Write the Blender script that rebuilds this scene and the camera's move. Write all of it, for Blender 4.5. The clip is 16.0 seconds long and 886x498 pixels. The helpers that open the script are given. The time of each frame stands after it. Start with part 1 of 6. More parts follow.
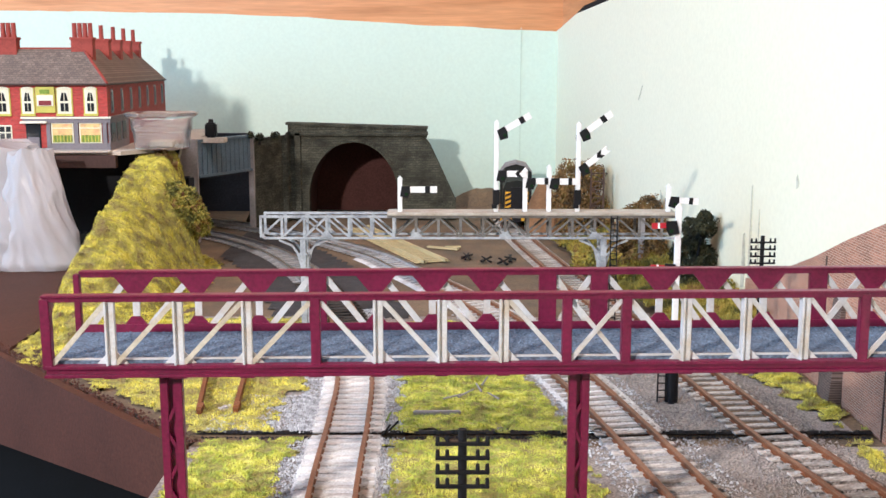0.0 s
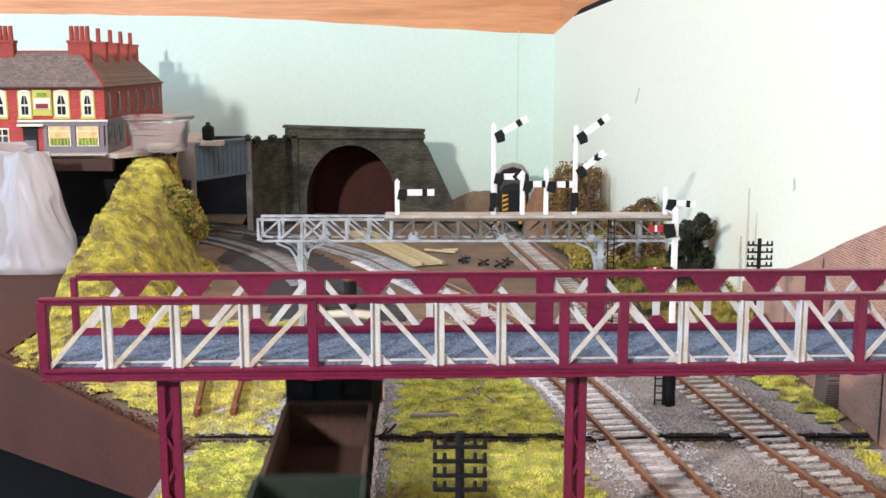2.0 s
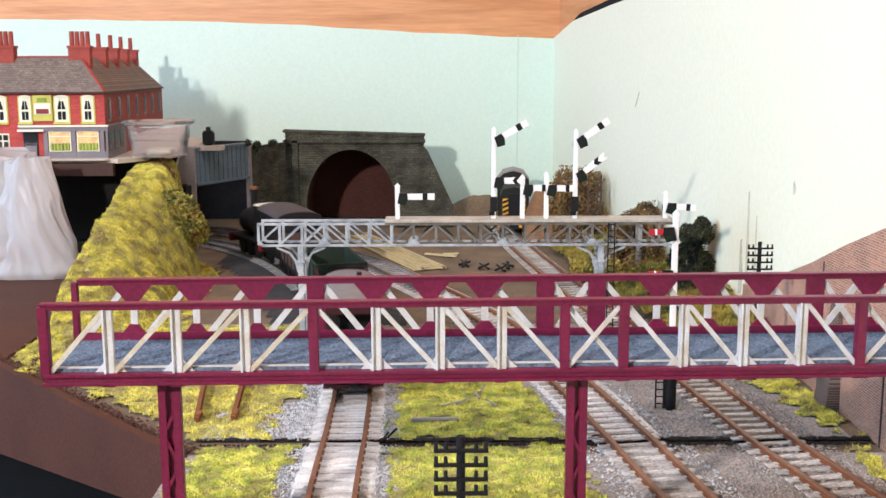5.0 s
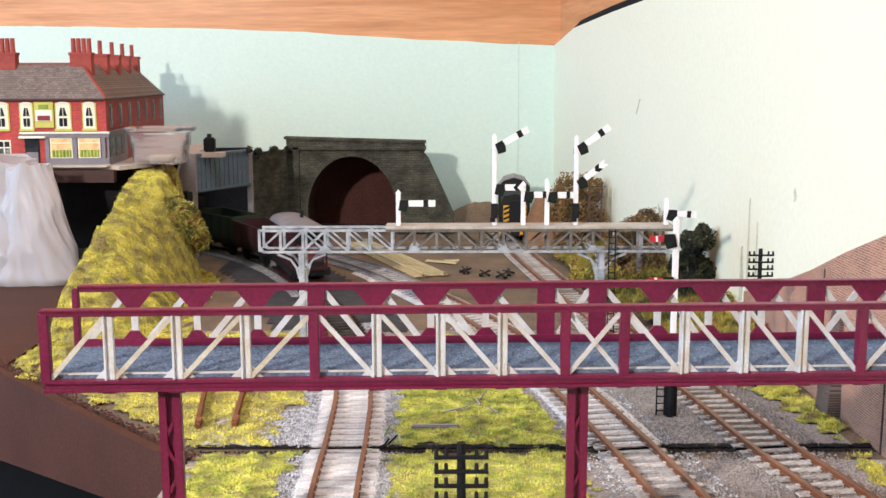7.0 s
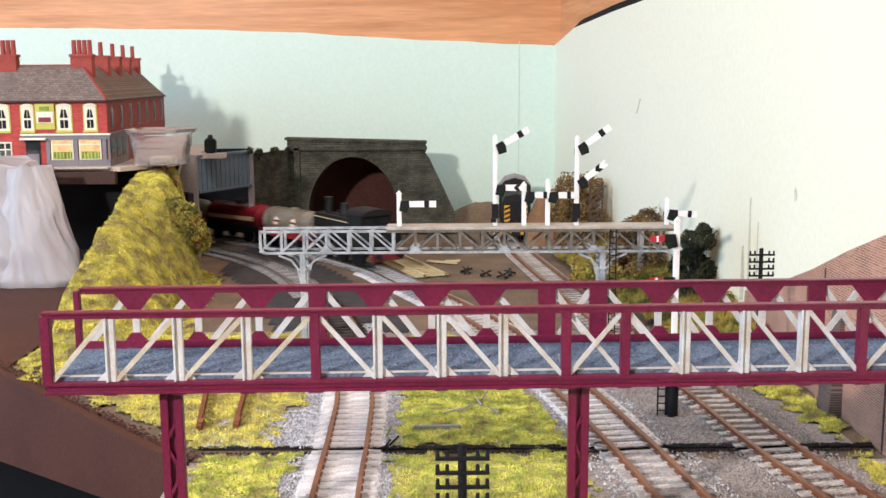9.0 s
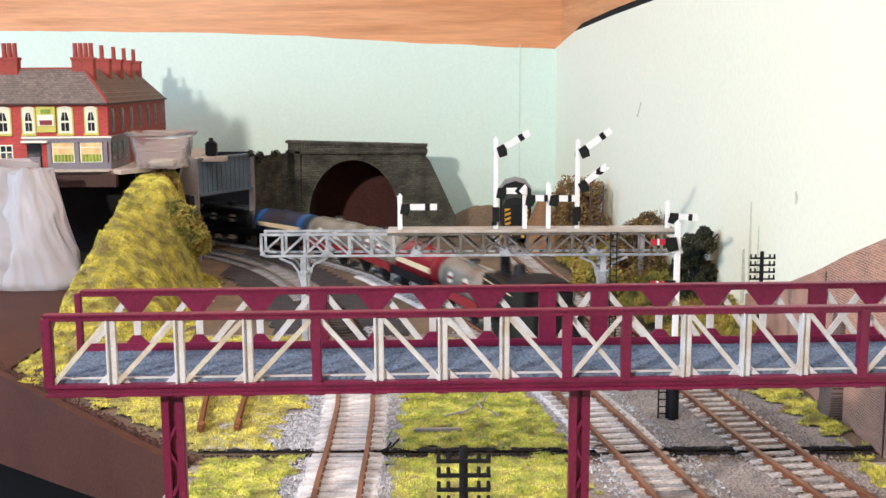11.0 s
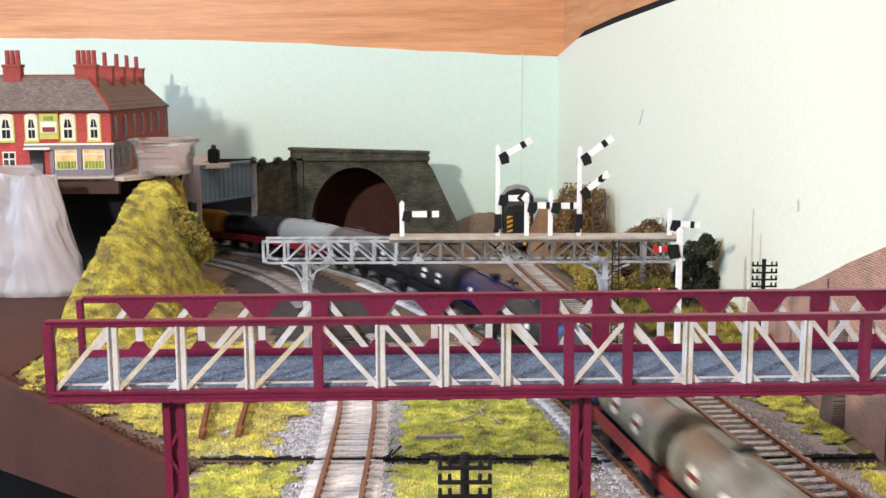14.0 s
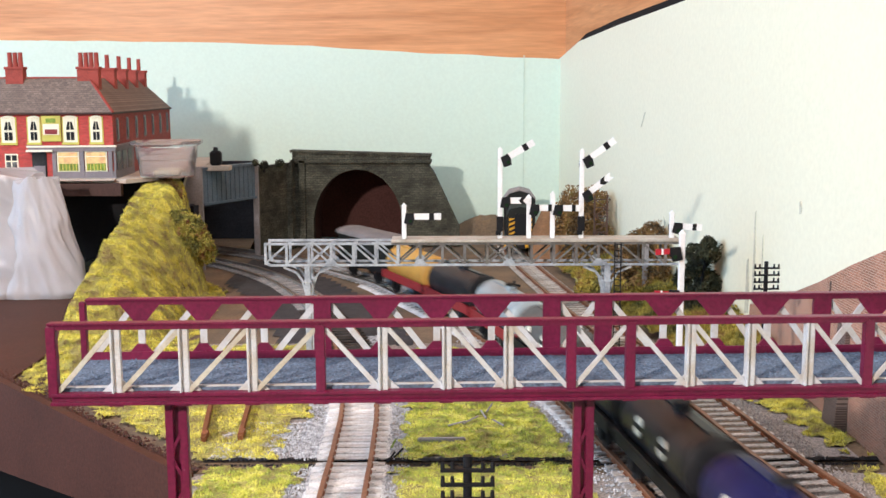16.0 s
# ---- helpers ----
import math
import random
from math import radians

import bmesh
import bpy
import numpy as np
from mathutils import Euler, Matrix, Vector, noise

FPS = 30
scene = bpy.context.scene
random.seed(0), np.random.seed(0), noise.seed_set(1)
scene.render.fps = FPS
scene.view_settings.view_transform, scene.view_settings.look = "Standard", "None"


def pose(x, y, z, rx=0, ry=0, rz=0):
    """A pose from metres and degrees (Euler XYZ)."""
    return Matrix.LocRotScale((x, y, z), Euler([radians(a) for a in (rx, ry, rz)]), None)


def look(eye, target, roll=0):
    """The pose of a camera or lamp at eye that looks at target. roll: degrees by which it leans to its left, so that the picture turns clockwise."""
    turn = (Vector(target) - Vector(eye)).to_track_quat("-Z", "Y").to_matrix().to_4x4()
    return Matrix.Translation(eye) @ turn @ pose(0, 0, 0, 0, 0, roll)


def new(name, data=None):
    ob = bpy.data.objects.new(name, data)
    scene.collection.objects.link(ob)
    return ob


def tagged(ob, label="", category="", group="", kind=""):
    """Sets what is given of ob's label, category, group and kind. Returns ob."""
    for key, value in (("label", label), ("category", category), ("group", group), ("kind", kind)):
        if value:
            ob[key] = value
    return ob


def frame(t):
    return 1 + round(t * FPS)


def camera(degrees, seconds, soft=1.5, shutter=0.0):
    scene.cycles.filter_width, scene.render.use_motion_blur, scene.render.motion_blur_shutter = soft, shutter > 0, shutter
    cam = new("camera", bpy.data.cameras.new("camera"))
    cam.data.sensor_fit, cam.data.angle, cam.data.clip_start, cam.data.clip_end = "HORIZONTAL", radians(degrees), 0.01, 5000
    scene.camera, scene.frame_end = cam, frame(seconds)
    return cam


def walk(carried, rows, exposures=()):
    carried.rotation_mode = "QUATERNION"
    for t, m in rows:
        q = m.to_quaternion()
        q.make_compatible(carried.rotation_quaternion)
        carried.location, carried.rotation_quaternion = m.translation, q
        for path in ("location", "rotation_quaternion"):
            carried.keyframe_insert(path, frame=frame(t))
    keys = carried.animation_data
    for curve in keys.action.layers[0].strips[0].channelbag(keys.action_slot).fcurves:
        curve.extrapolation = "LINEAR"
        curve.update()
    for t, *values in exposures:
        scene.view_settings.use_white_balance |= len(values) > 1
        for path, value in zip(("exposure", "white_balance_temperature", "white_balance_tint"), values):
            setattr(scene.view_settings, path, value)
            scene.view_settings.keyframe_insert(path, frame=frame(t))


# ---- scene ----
cam = camera(45, 16.0, 1.5, 1.2)
PATH = [
    (0.0, pose(-0.00003, 0.00006, 0.14496, 80.084, 0.003, -0.001)),
    (0.5, pose(-0.00001, 0.00026, 0.14481, 80.141, 0.024, -0.005)),
    (1.0, pose(-0.00022, 0.00027, 0.14484, 80.174, 0.051, -0.034)),
    (1.5, pose(-0.00009, 0.00047, 0.14474, 80.237, 0.087, -0.107)),
    (2.0, pose(-0.00002, -0.00004, 0.14509, 80.228, 0.021, -0.151)),
    (2.5, pose(0.00003, 0.00031, 0.14489, 80.207, 0.121, -0.185)),
    (3.0, pose(0.00003, 0.00039, 0.14483, 80.258, 0.108, -0.249)),
    (3.5, pose(-0.00005, -0.00001, 0.14483, 80.387, 0.169, -0.176)),
    (4.0, pose(-0.00006, -0.00016, 0.14506, 80.400, 0.163, -0.181)),
    (6.5, pose(-0.00004, -0.00045, 0.14500, 80.732, 0.147, -0.104)),
    (7.0, pose(0.00004, -0.00042, 0.14498, 80.825, 0.137, -0.103)),
    (7.5, pose(0.00008, -0.00018, 0.14510, 80.793, 0.260, -0.038)),
    (8.0, pose(-0.00007, -0.00023, 0.14488, 80.847, 0.211, -0.056)),
    (8.5, pose(0.00008, -0.00083, 0.14522, 80.857, 0.258, -0.028)),
    (9.0, pose(0.00023, -0.00072, 0.14544, 80.813, 0.340, -0.067)),
    (11.5, pose(-0.00005, -0.00105, 0.14519, 81.153, 0.253, -0.004)),
    (12.0, pose(-0.00006, -0.00095, 0.14508, 81.294, 0.181, 0.095)),
    (12.5, pose(-0.00002, -0.00125, 0.14530, 81.272, 0.167, 0.070)),
    (13.0, pose(0.00003, -0.00061, 0.14522, 81.238, 0.203, 0.040)),
    (13.5, pose(0.00005, -0.00100, 0.14517, 81.318, 0.203, 0.036)),
    (14.0, pose(0.00014, -0.00114, 0.14513, 81.394, 0.234, 0.088)),
    (14.5, pose(0.00002, -0.00119, 0.14523, 81.422, 0.290, 0.138)),
    (15.0, pose(0.00004, -0.00133, 0.14529, 81.417, 0.294, 0.144)),
    (15.5, pose(0.00001, -0.00117, 0.14542, 81.415, 0.237, 0.147)),
    (16.0, pose(-0.00013, -0.00126, 0.14521, 81.514, 0.218, 0.177)),
]
walk(cam, PATH, [(0.0, -0.15, 6380, 10), (4.2, -0.15, 6420, 10), (6.5, -0.2, 6600, 10.5), (16.0, -0.22, 6640, 10.5)])

# ---- light ----
MM = 0.001
world = bpy.data.worlds.new("room_light")
scene.world = world
world.use_nodes = True
world.node_tree.nodes["Background"].inputs[0].default_value = (0.80, 0.90, 1.0, 1)
world.node_tree.nodes["Background"].inputs[1].default_value = 0.55


def area_lamp(name, eye, target, width, height, watts, colour):
    data = bpy.data.lights.new(name, "AREA")
    data.shape, data.size, data.size_y, data.energy, data.color = "RECTANGLE", width, height, watts, colour
    lamp = new(name, data)
    lamp.matrix_world = look(eye, target)
    return lamp


area_lamp("room_lamp", (-0.68, -0.55, 0.56), (0, 0.75, 0.02), 0.07, 0.07, 22, (1.0, 0.93, 0.90))
# unseen overhead lamp, added to brighten ground and deck against upright faces
area_lamp("overhead_fill_lamp", (0.10, 0.12, 1.24), (0.05, 0.42, 0.0), 0.7, 0.18, 12, (0.80, 0.89, 1.0))
area_lamp("window_daylight", (-1.72, 0.25, 0.55), (0.2, 0.5, 0.1), 1.2, 0.9, 33, (0.36, 0.64, 1.0))


# ---- materials ----
def material(name, colour, rough=0.7, metal=0.0, vary=0.25, size=8.0, grain=1.2, bump=0.3, tint=None, amount=0.5, stretch=None, random_tone=0.0):
    """A surface with blotches of size mm and a grain of that many mm; tint: a second colour in the blotches."""
    m = bpy.data.materials.new(name)
    m.use_nodes = True
    nodes, links = m.node_tree.nodes, m.node_tree.links
    bsdf = nodes["Principled BSDF"]
    bsdf.inputs["Roughness"].default_value, bsdf.inputs["Metallic"].default_value = rough, metal
    if max(colour) < 0.1:
        bsdf.inputs["Specular IOR Level"].default_value = 0.25
    co = nodes.new("ShaderNodeTexCoord")
    big = nodes.new("ShaderNodeTexNoise")
    big.inputs["Scale"].default_value, big.inputs["Detail"].default_value = 1000 / size, 5
    fine = nodes.new("ShaderNodeTexNoise")
    fine.inputs["Scale"].default_value, fine.inputs["Detail"].default_value = 1000 / grain, 3
    place = co.outputs["Object"]
    if stretch:
        mapping = nodes.new("ShaderNodeMapping")
        mapping.inputs["Scale"].default_value = stretch
        links.new(place, mapping.inputs["Vector"])
        place = mapping.outputs["Vector"]
    links.new(place, big.inputs["Vector"])
    links.new(place, fine.inputs["Vector"])
    second = tint or tuple(c * (1 - vary) for c in colour)
    ramp = nodes.new("ShaderNodeValToRGB")
    ramp.color_ramp.elements[0].position, ramp.color_ramp.elements[1].position = amount - 0.16, amount + 0.16
    ramp.color_ramp.elements[0].color = (*second, 1)
    ramp.color_ramp.elements[1].color = (*colour, 1)
    links.new(big.outputs["Fac"], ramp.inputs[0])
    value = nodes.new("ShaderNodeMapRange")
    value.inputs["From Min"].default_value, value.inputs["From Max"].default_value = 0.3, 0.7
    value.inputs["To Min"].default_value, value.inputs["To Max"].default_value = 1 - vary, 1 + vary
    links.new(fine.outputs["Fac"], value.inputs["Value"])
    tone = nodes.new("ShaderNodeHueSaturation")
    links.new(ramp.outputs[0], tone.inputs["Color"])
    last = value.outputs[0]
    if random_tone:
        info = nodes.new("ShaderNodeObjectInfo")
        spread = nodes.new("ShaderNodeMapRange")
        spread.inputs["To Min"].default_value, spread.inputs["To Max"].default_value = 1 - random_tone, 1 + random_tone
        links.new(info.outputs["Random"], spread.inputs["Value"])
        times = nodes.new("ShaderNodeMath")
        times.operation = "MULTIPLY"
        links.new(last, times.inputs[0])
        links.new(spread.outputs[0], times.inputs[1])
        last = times.outputs[0]
    links.new(last, tone.inputs["Value"])
    links.new(tone.outputs[0], bsdf.inputs["Base Color"])
    if bump:
        relief = nodes.new("ShaderNodeBump")
        relief.inputs["Strength"].default_value, relief.inputs["Distance"].default_value = bump, grain * 0.0004
        links.new(fine.outputs["Fac"], relief.inputs["Height"])
        links.new(relief.outputs[0], bsdf.inputs["Normal"])
    return m


def coursed(name, colour, joint, width, height, rough=0.85, vary=0.3, mortar=0.12, swap=False, bump=0.6):
    """Small brick or stone courses, width by height in mm, by the object's x (or y with swap) and z."""
    m = material(name, colour, rough, 0, vary, 14, 1.0, 0)
    nodes, links = m.node_tree.nodes, m.node_tree.links
    bsdf = nodes["Principled BSDF"]
    co = nodes.new("ShaderNodeTexCoord")
    parts = nodes.new("ShaderNodeSeparateXYZ")
    both = nodes.new("ShaderNodeCombineXYZ")
    links.new(co.outputs["Object"], parts.inputs[0])
    links.new(parts.outputs["Y" if swap else "X"], both.inputs["X"])
    links.new(parts.outputs["Z"], both.inputs["Y"])
    brick = nodes.new("ShaderNodeTexBrick")
    brick.inputs["Scale"].default_value = 1000
    brick.inputs["Brick Width"].default_value, brick.inputs["Row Height"].default_value = width, height
    brick.inputs["Mortar Size"].default_value = mortar
    brick.inputs["Color1"].default_value = (0.75, 0.75, 0.75, 1)
    brick.inputs["Color2"].default_value = (1.25, 1.25, 1.25, 1)
    brick.inputs["Mortar"].default_value = (1, 1, 1, 1)
    links.new(both.outputs[0], brick.inputs["Vector"])
    old = bsdf.inputs["Base Color"].links[0].from_socket
    mult = nodes.new("ShaderNodeMix")
    mult.data_type, mult.blend_type = "RGBA", "MULTIPLY"
    mult.inputs["Factor"].default_value = 0.9
    links.new(old, mult.inputs[6])
    links.new(brick.outputs["Color"], mult.inputs[7])
    mix = nodes.new("ShaderNodeMix")
    mix.data_type = "RGBA"
    mix.inputs[7].default_value = (*joint, 1)
    links.new(brick.outputs["Fac"], mix.inputs["Factor"])
    links.new(mult.outputs[2], mix.inputs[6])
    links.new(mix.outputs[2], bsdf.inputs["Base Color"])
    relief = nodes.new("ShaderNodeBump")
    relief.invert = True
    relief.inputs["Strength"].default_value, relief.inputs["Distance"].default_value = bump, 0.0004
    links.new(brick.outputs["Fac"], relief.inputs["Height"])
    links.new(relief.outputs[0], bsdf.inputs["Normal"])
    return m


def foliage(name, colours, size=10.0):
    """Leaf and fibre colours: blotches of size mm, and a tone for each single fibre."""
    m = bpy.data.materials.new(name)
    m.use_nodes = True
    nodes, links = m.node_tree.nodes, m.node_tree.links
    bsdf = nodes["Principled BSDF"]
    bsdf.inputs["Roughness"].default_value = 0.9
    co = nodes.new("ShaderNodeTexCoord")
    big = nodes.new("ShaderNodeTexNoise")
    big.inputs["Scale"].default_value, big.inputs["Detail"].default_value = 1000 / size, 4
    links.new(co.outputs["Object"], big.inputs["Vector"])
    geo = nodes.new("ShaderNodeNewGeometry")
    mixed = nodes.new("ShaderNodeMath")
    mixed.operation = "MULTIPLY_ADD"
    mixed.inputs[1].default_value = 0.26
    links.new(geo.outputs["Random Per Island"], mixed.inputs[0])
    wide = nodes.new("ShaderNodeMapRange")
    wide.inputs["From Min"].default_value, wide.inputs["From Max"].default_value = 0.34, 0.66
    wide.inputs["To Max"].default_value = 0.72
    links.new(big.outputs["Fac"], wide.inputs["Value"])
    links.new(wide.outputs[0], mixed.inputs[2])
    shift = nodes.new("ShaderNodeMapRange")
    shift.inputs["From Min"].default_value, shift.inputs["From Max"].default_value = 0.10, 0.86
    links.new(mixed.outputs[0], shift.inputs["Value"])
    ramp = nodes.new("ShaderNodeValToRGB")
    n = len(colours)
    for k in range(n - 2):
        ramp.color_ramp.elements.new(0.5)
    order = list(ramp.color_ramp.elements)
    for k, e in enumerate(order):
        e.position = k / (n - 1)
    for k, c in enumerate(colours):
        ramp.color_ramp.elements[k].color = (*c, 1)
    links.new(shift.outputs[0], ramp.inputs[0])
    links.new(ramp.outputs[0], bsdf.inputs["Base Color"])
    return m


def clear(name, colour, rough, transmission=1.0, ior=1.45):
    m = bpy.data.materials.new(name)
    m.use_nodes = True
    bsdf = m.node_tree.nodes["Principled BSDF"]
    bsdf.inputs["Base Color"].default_value = (*colour, 1)
    bsdf.inputs["Roughness"].default_value = rough
    bsdf.inputs["Transmission Weight"].default_value = transmission
    bsdf.inputs["IOR"].default_value = ior
    return m


GREEN_WALL = material("pale_green_paint", (0.60, 0.73, 0.63), 0.6, vary=0.03, size=160, grain=3, bump=0.08)
PLASTER = material("white_plaster", (0.75, 0.75, 0.73), 0.8, vary=0.04, size=120, grain=4, bump=0.1)
WALL_DIRT = material("grey_wall_mark", (0.56, 0.55, 0.44), 0.8, vary=0.2, size=8, grain=1.5, bump=0)
SEAM = material("paint_seam", (0.52, 0.64, 0.55), 0.7, vary=0.05, size=20, grain=2, bump=0)
GREY_SLEEPER = material("grey_sleeper", (0.33, 0.325, 0.33), 0.85, vary=0.2, size=5, grain=1.0, bump=0.3, random_tone=0.2)
CREAM_WALL = material("cream_paint", (0.78, 0.76, 0.59), 0.6, vary=0.03, size=160, grain=3, bump=0.08)
WOOD = material("varnished_wood", (0.62, 0.285, 0.125), 0.45, vary=0.10, size=7, grain=1.6, bump=0.03, tint=(0.47, 0.19, 0.07), amount=0.42, stretch=(0.07, 0.07, 1.0))
BROWN = material("brown_board_paint", (0.076, 0.027, 0.017), 0.6, vary=0.2, size=45, grain=1.5, bump=0.2)
EARTH = material("brown_earth", (0.19, 0.125, 0.075), 0.95, vary=0.25, size=30, grain=1.5, bump=0.5, tint=(0.11, 0.08, 0.055))
BALLAST = material("grey_ballast", (0.36, 0.34, 0.33), 0.95, vary=0.4, size=12, grain=0.9, bump=0.8, tint=(0.25, 0.24, 0.25))
STONE_BIT = material("ballast_stone", (0.54, 0.54, 0.55), 0.9, vary=0.35, size=3, grain=0.8, bump=0.3, tint=(0.22, 0.21, 0.22))
GRASS = material("yellow_green_turf", (0.44, 0.40, 0.10), 0.95, vary=0.35, size=9, grain=1.0, bump=0.9, tint=(0.24, 0.20, 0.07))
FIBRE = foliage("static_grass", [(0.30, 0.22, 0.09), (0.38, 0.46, 0.09), (0.72, 0.70, 0.12), (0.86, 0.82, 0.22)], 10)
FIBRE_BANK = foliage("wild_undergrowth", [(0.05, 0.055, 0.02), (0.20, 0.17, 0.03), (0.42, 0.32, 0.05), (0.20, 0.10, 0.04)], 16)
FIBRE_DRY = foliage("dry_grass", [(0.26, 0.16, 0.10), (0.40, 0.37, 0.10), (0.74, 0.66, 0.11), (0.86, 0.78, 0.18)], 11)
LEAF_GREEN = foliage("olive_leaves", [(0.07, 0.07, 0.02), (0.22, 0.20, 0.04), (0.42, 0.37, 0.07), (0.26, 0.10, 0.06)], 8)
LEAF_RUSSET = foliage("russet_leaves", [(0.05, 0.035, 0.018), (0.17, 0.095, 0.035), (0.28, 0.15, 0.05), (0.22, 0.18, 0.04)], 10)
LEAF_DARK = foliage("dark_leaves", [(0.012, 0.014, 0.008), (0.035, 0.038, 0.016), (0.075, 0.06, 0.022)], 8)
GRAVEL = material("tan_gravel", (0.31, 0.265, 0.235), 0.95, vary=0.45, size=14, grain=1.0, bump=0.8, tint=(0.25, 0.215, 0.20))
PALE_BED = material("pale_track_bed", (0.70, 0.70, 0.71), 0.95, vary=0.18, size=10, grain=1.0, bump=0.6, tint=(0.50, 0.48, 0.47))
DARK_SLEEPER = material("dark_sleeper", (0.07, 0.06, 0.055), 0.85, vary=0.25, size=5, grain=1.0, bump=0.3, random_tone=0.2)
# dark ballast, its colour taken lower still for the shade over the curve
DARK_BED = material("dark_grey_bed", (0.058, 0.055, 0.058), 0.95, vary=0.3, size=10, grain=1.0, bump=0.6)
PALE_ROCK = material("orange_brown_rock", (0.24, 0.12, 0.055), 0.9, vary=0.2, size=14, grain=2, bump=0.5)
RUST = material("rusty_rail", (0.24, 0.085, 0.035), 0.6, 0.3, vary=0.25, size=6, grain=1.0, bump=0.2)
RAIL_HEAD = material("brown_rail_head", (0.30, 0.15, 0.09), 0.45, 0.4, vary=0.2, size=10, grain=1, bump=0.1)
STEEL = material("worn_rail_top", (0.40, 0.36, 0.33), 0.35, 0.9, vary=0.15, size=10, grain=1, bump=0.05)
WORN_SLEEPER = material("grey_worn_sleeper", (0.50, 0.475, 0.45), 0.88, vary=0.25, size=5, grain=1.0, bump=0.4, tint=(0.27, 0.23, 0.20), amount=0.47, random_tone=0.25)
SLEEPER = material("pale_sleeper", (0.66, 0.64, 0.62), 0.85, vary=0.2, size=5, grain=1.0, bump=0.4, tint=(0.36, 0.31, 0.28), amount=0.42, random_tone=0.15)
CREAM_SLEEPER = material("cream_sleeper", (0.55, 0.46, 0.26), 0.8, vary=0.15, size=9, grain=1, bump=0.2)
MAROON = material("maroon_paint", (0.155, 0.008, 0.042), 0.38, vary=0.2, size=10, grain=1.2, bump=0.25)
WHITE = material("worn_white_paint", (0.55, 0.57, 0.59), 0.5, vary=0.08, size=7, grain=0.8, bump=0.25, tint=(0.46, 0.41, 0.34), amount=0.42)
BARE_CREAM = material("worn_cream_strip", (0.52, 0.49, 0.40), 0.6, vary=0.12, size=6, grain=0.8, bump=0.25, tint=(0.38, 0.32, 0.23), amount=0.42)
SIGNAL_WHITE = material("signal_white", (0.80, 0.80, 0.80), 0.5, vary=0.05, size=7, grain=1, bump=0.05)
DECK = material("blue_grey_deck", (0.115, 0.16, 0.225), 0.9, vary=0.55, size=3, grain=0.9, bump=0.8, tint=(0.08, 0.105, 0.15))
# darker, browner tone for the right-hand part of the gantry
GANTRY_DARK = material("dull_brown_gantry", (0.17, 0.165, 0.16), 0.65, vary=0.2, size=8, grain=1, bump=0.15, tint=(0.10, 0.085, 0.07), amount=0.5)
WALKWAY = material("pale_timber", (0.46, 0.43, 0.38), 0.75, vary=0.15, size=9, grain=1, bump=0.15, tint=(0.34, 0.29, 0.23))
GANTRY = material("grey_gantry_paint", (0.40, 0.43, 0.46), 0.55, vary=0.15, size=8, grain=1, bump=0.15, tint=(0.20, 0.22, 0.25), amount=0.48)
BLACK = material("black_paint", (0.008, 0.008, 0.010), 0.6, vary=0.3, size=6, grain=1, bump=0.1)
RED = material("signal_red", (0.45, 0.015, 0.03), 0.45, vary=0.1, size=5, grain=1, bump=0.05)
LENS = material("green_lens", (0.012, 0.035, 0.014), 0.2, vary=0.1, size=5, grain=1, bump=0)
PORTAL = coursed("dark_stone_courses", (0.092, 0.090, 0.066), (0.040, 0.038, 0.032), 4.6, 2.2, vary=0.6, mortar=0.16, bump=1.0)
TUNNEL_IN = material("dark_red_lining", (0.075, 0.029, 0.024), 0.9, vary=0.2, size=30, grain=1.5, bump=0.2)
BRICKWALL = coursed("orange_brick_sheet", (0.40, 0.18, 0.11), (0.52, 0.36, 0.28), 3.2, 1.1, swap=True, mortar=0.14, bump=0.4)
BRICK_DARK = coursed("dark_brick_sheet", (0.10, 0.065, 0.055), (0.20, 0.15, 0.13), 3.2, 1.1, swap=True, mortar=0.12)
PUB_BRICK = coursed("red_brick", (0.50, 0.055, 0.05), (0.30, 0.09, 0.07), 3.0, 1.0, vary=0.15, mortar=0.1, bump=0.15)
# side wall brick: the front's red, darkened in colour as shade
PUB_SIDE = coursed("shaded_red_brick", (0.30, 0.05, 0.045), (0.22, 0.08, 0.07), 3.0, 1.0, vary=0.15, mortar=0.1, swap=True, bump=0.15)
SLATE = coursed("slate_roof", (0.20, 0.15, 0.125), (0.09, 0.07, 0.06), 3.0, 1.6, vary=0.2, mortar=0.12, bump=0.3)
CHIMNEY = material("red_chimney", (0.33, 0.055, 0.04), 0.8, vary=0.15, size=5, grain=1, bump=0.2)
PALE_FRAME = material("cream_window_frame", (0.80, 0.78, 0.62), 0.6, vary=0.05, size=8, grain=1, bump=0)
YELLOW_TRIM = material("yellow_trim", (0.55, 0.50, 0.10), 0.6, vary=0.1, size=8, grain=1, bump=0)
GREY_SHOP = material("grey_shopfront", (0.19, 0.17, 0.19), 0.6, vary=0.15, size=8, grain=1, bump=0.05)
DARK_GLASS = material("dark_window", (0.025, 0.028, 0.032), 0.15, vary=0.2, size=8, grain=1, bump=0)
# printed shop interior: the warm glow is only colour, nothing is lit
SHOP_PRINT = material("printed_interior", (0.72, 0.52, 0.22), 0.4, vary=0.15, size=7, grain=2, bump=0, tint=(0.55, 0.16, 0.10), amount=0.38)
CURTAIN = material("green_curtain", (0.22, 0.33, 0.05), 0.8, vary=0.3, size=4, grain=1.2, bump=0, tint=(0.12, 0.18, 0.03))
PAVEMENT = material("pale_pavement", (0.55, 0.47, 0.40), 0.85, vary=0.15, size=25, grain=1.2, bump=0.2)
FASCIA = material("dark_brown_fascia", (0.06, 0.028, 0.022), 0.6, vary=0.2, size=20, grain=1.2, bump=0.1)
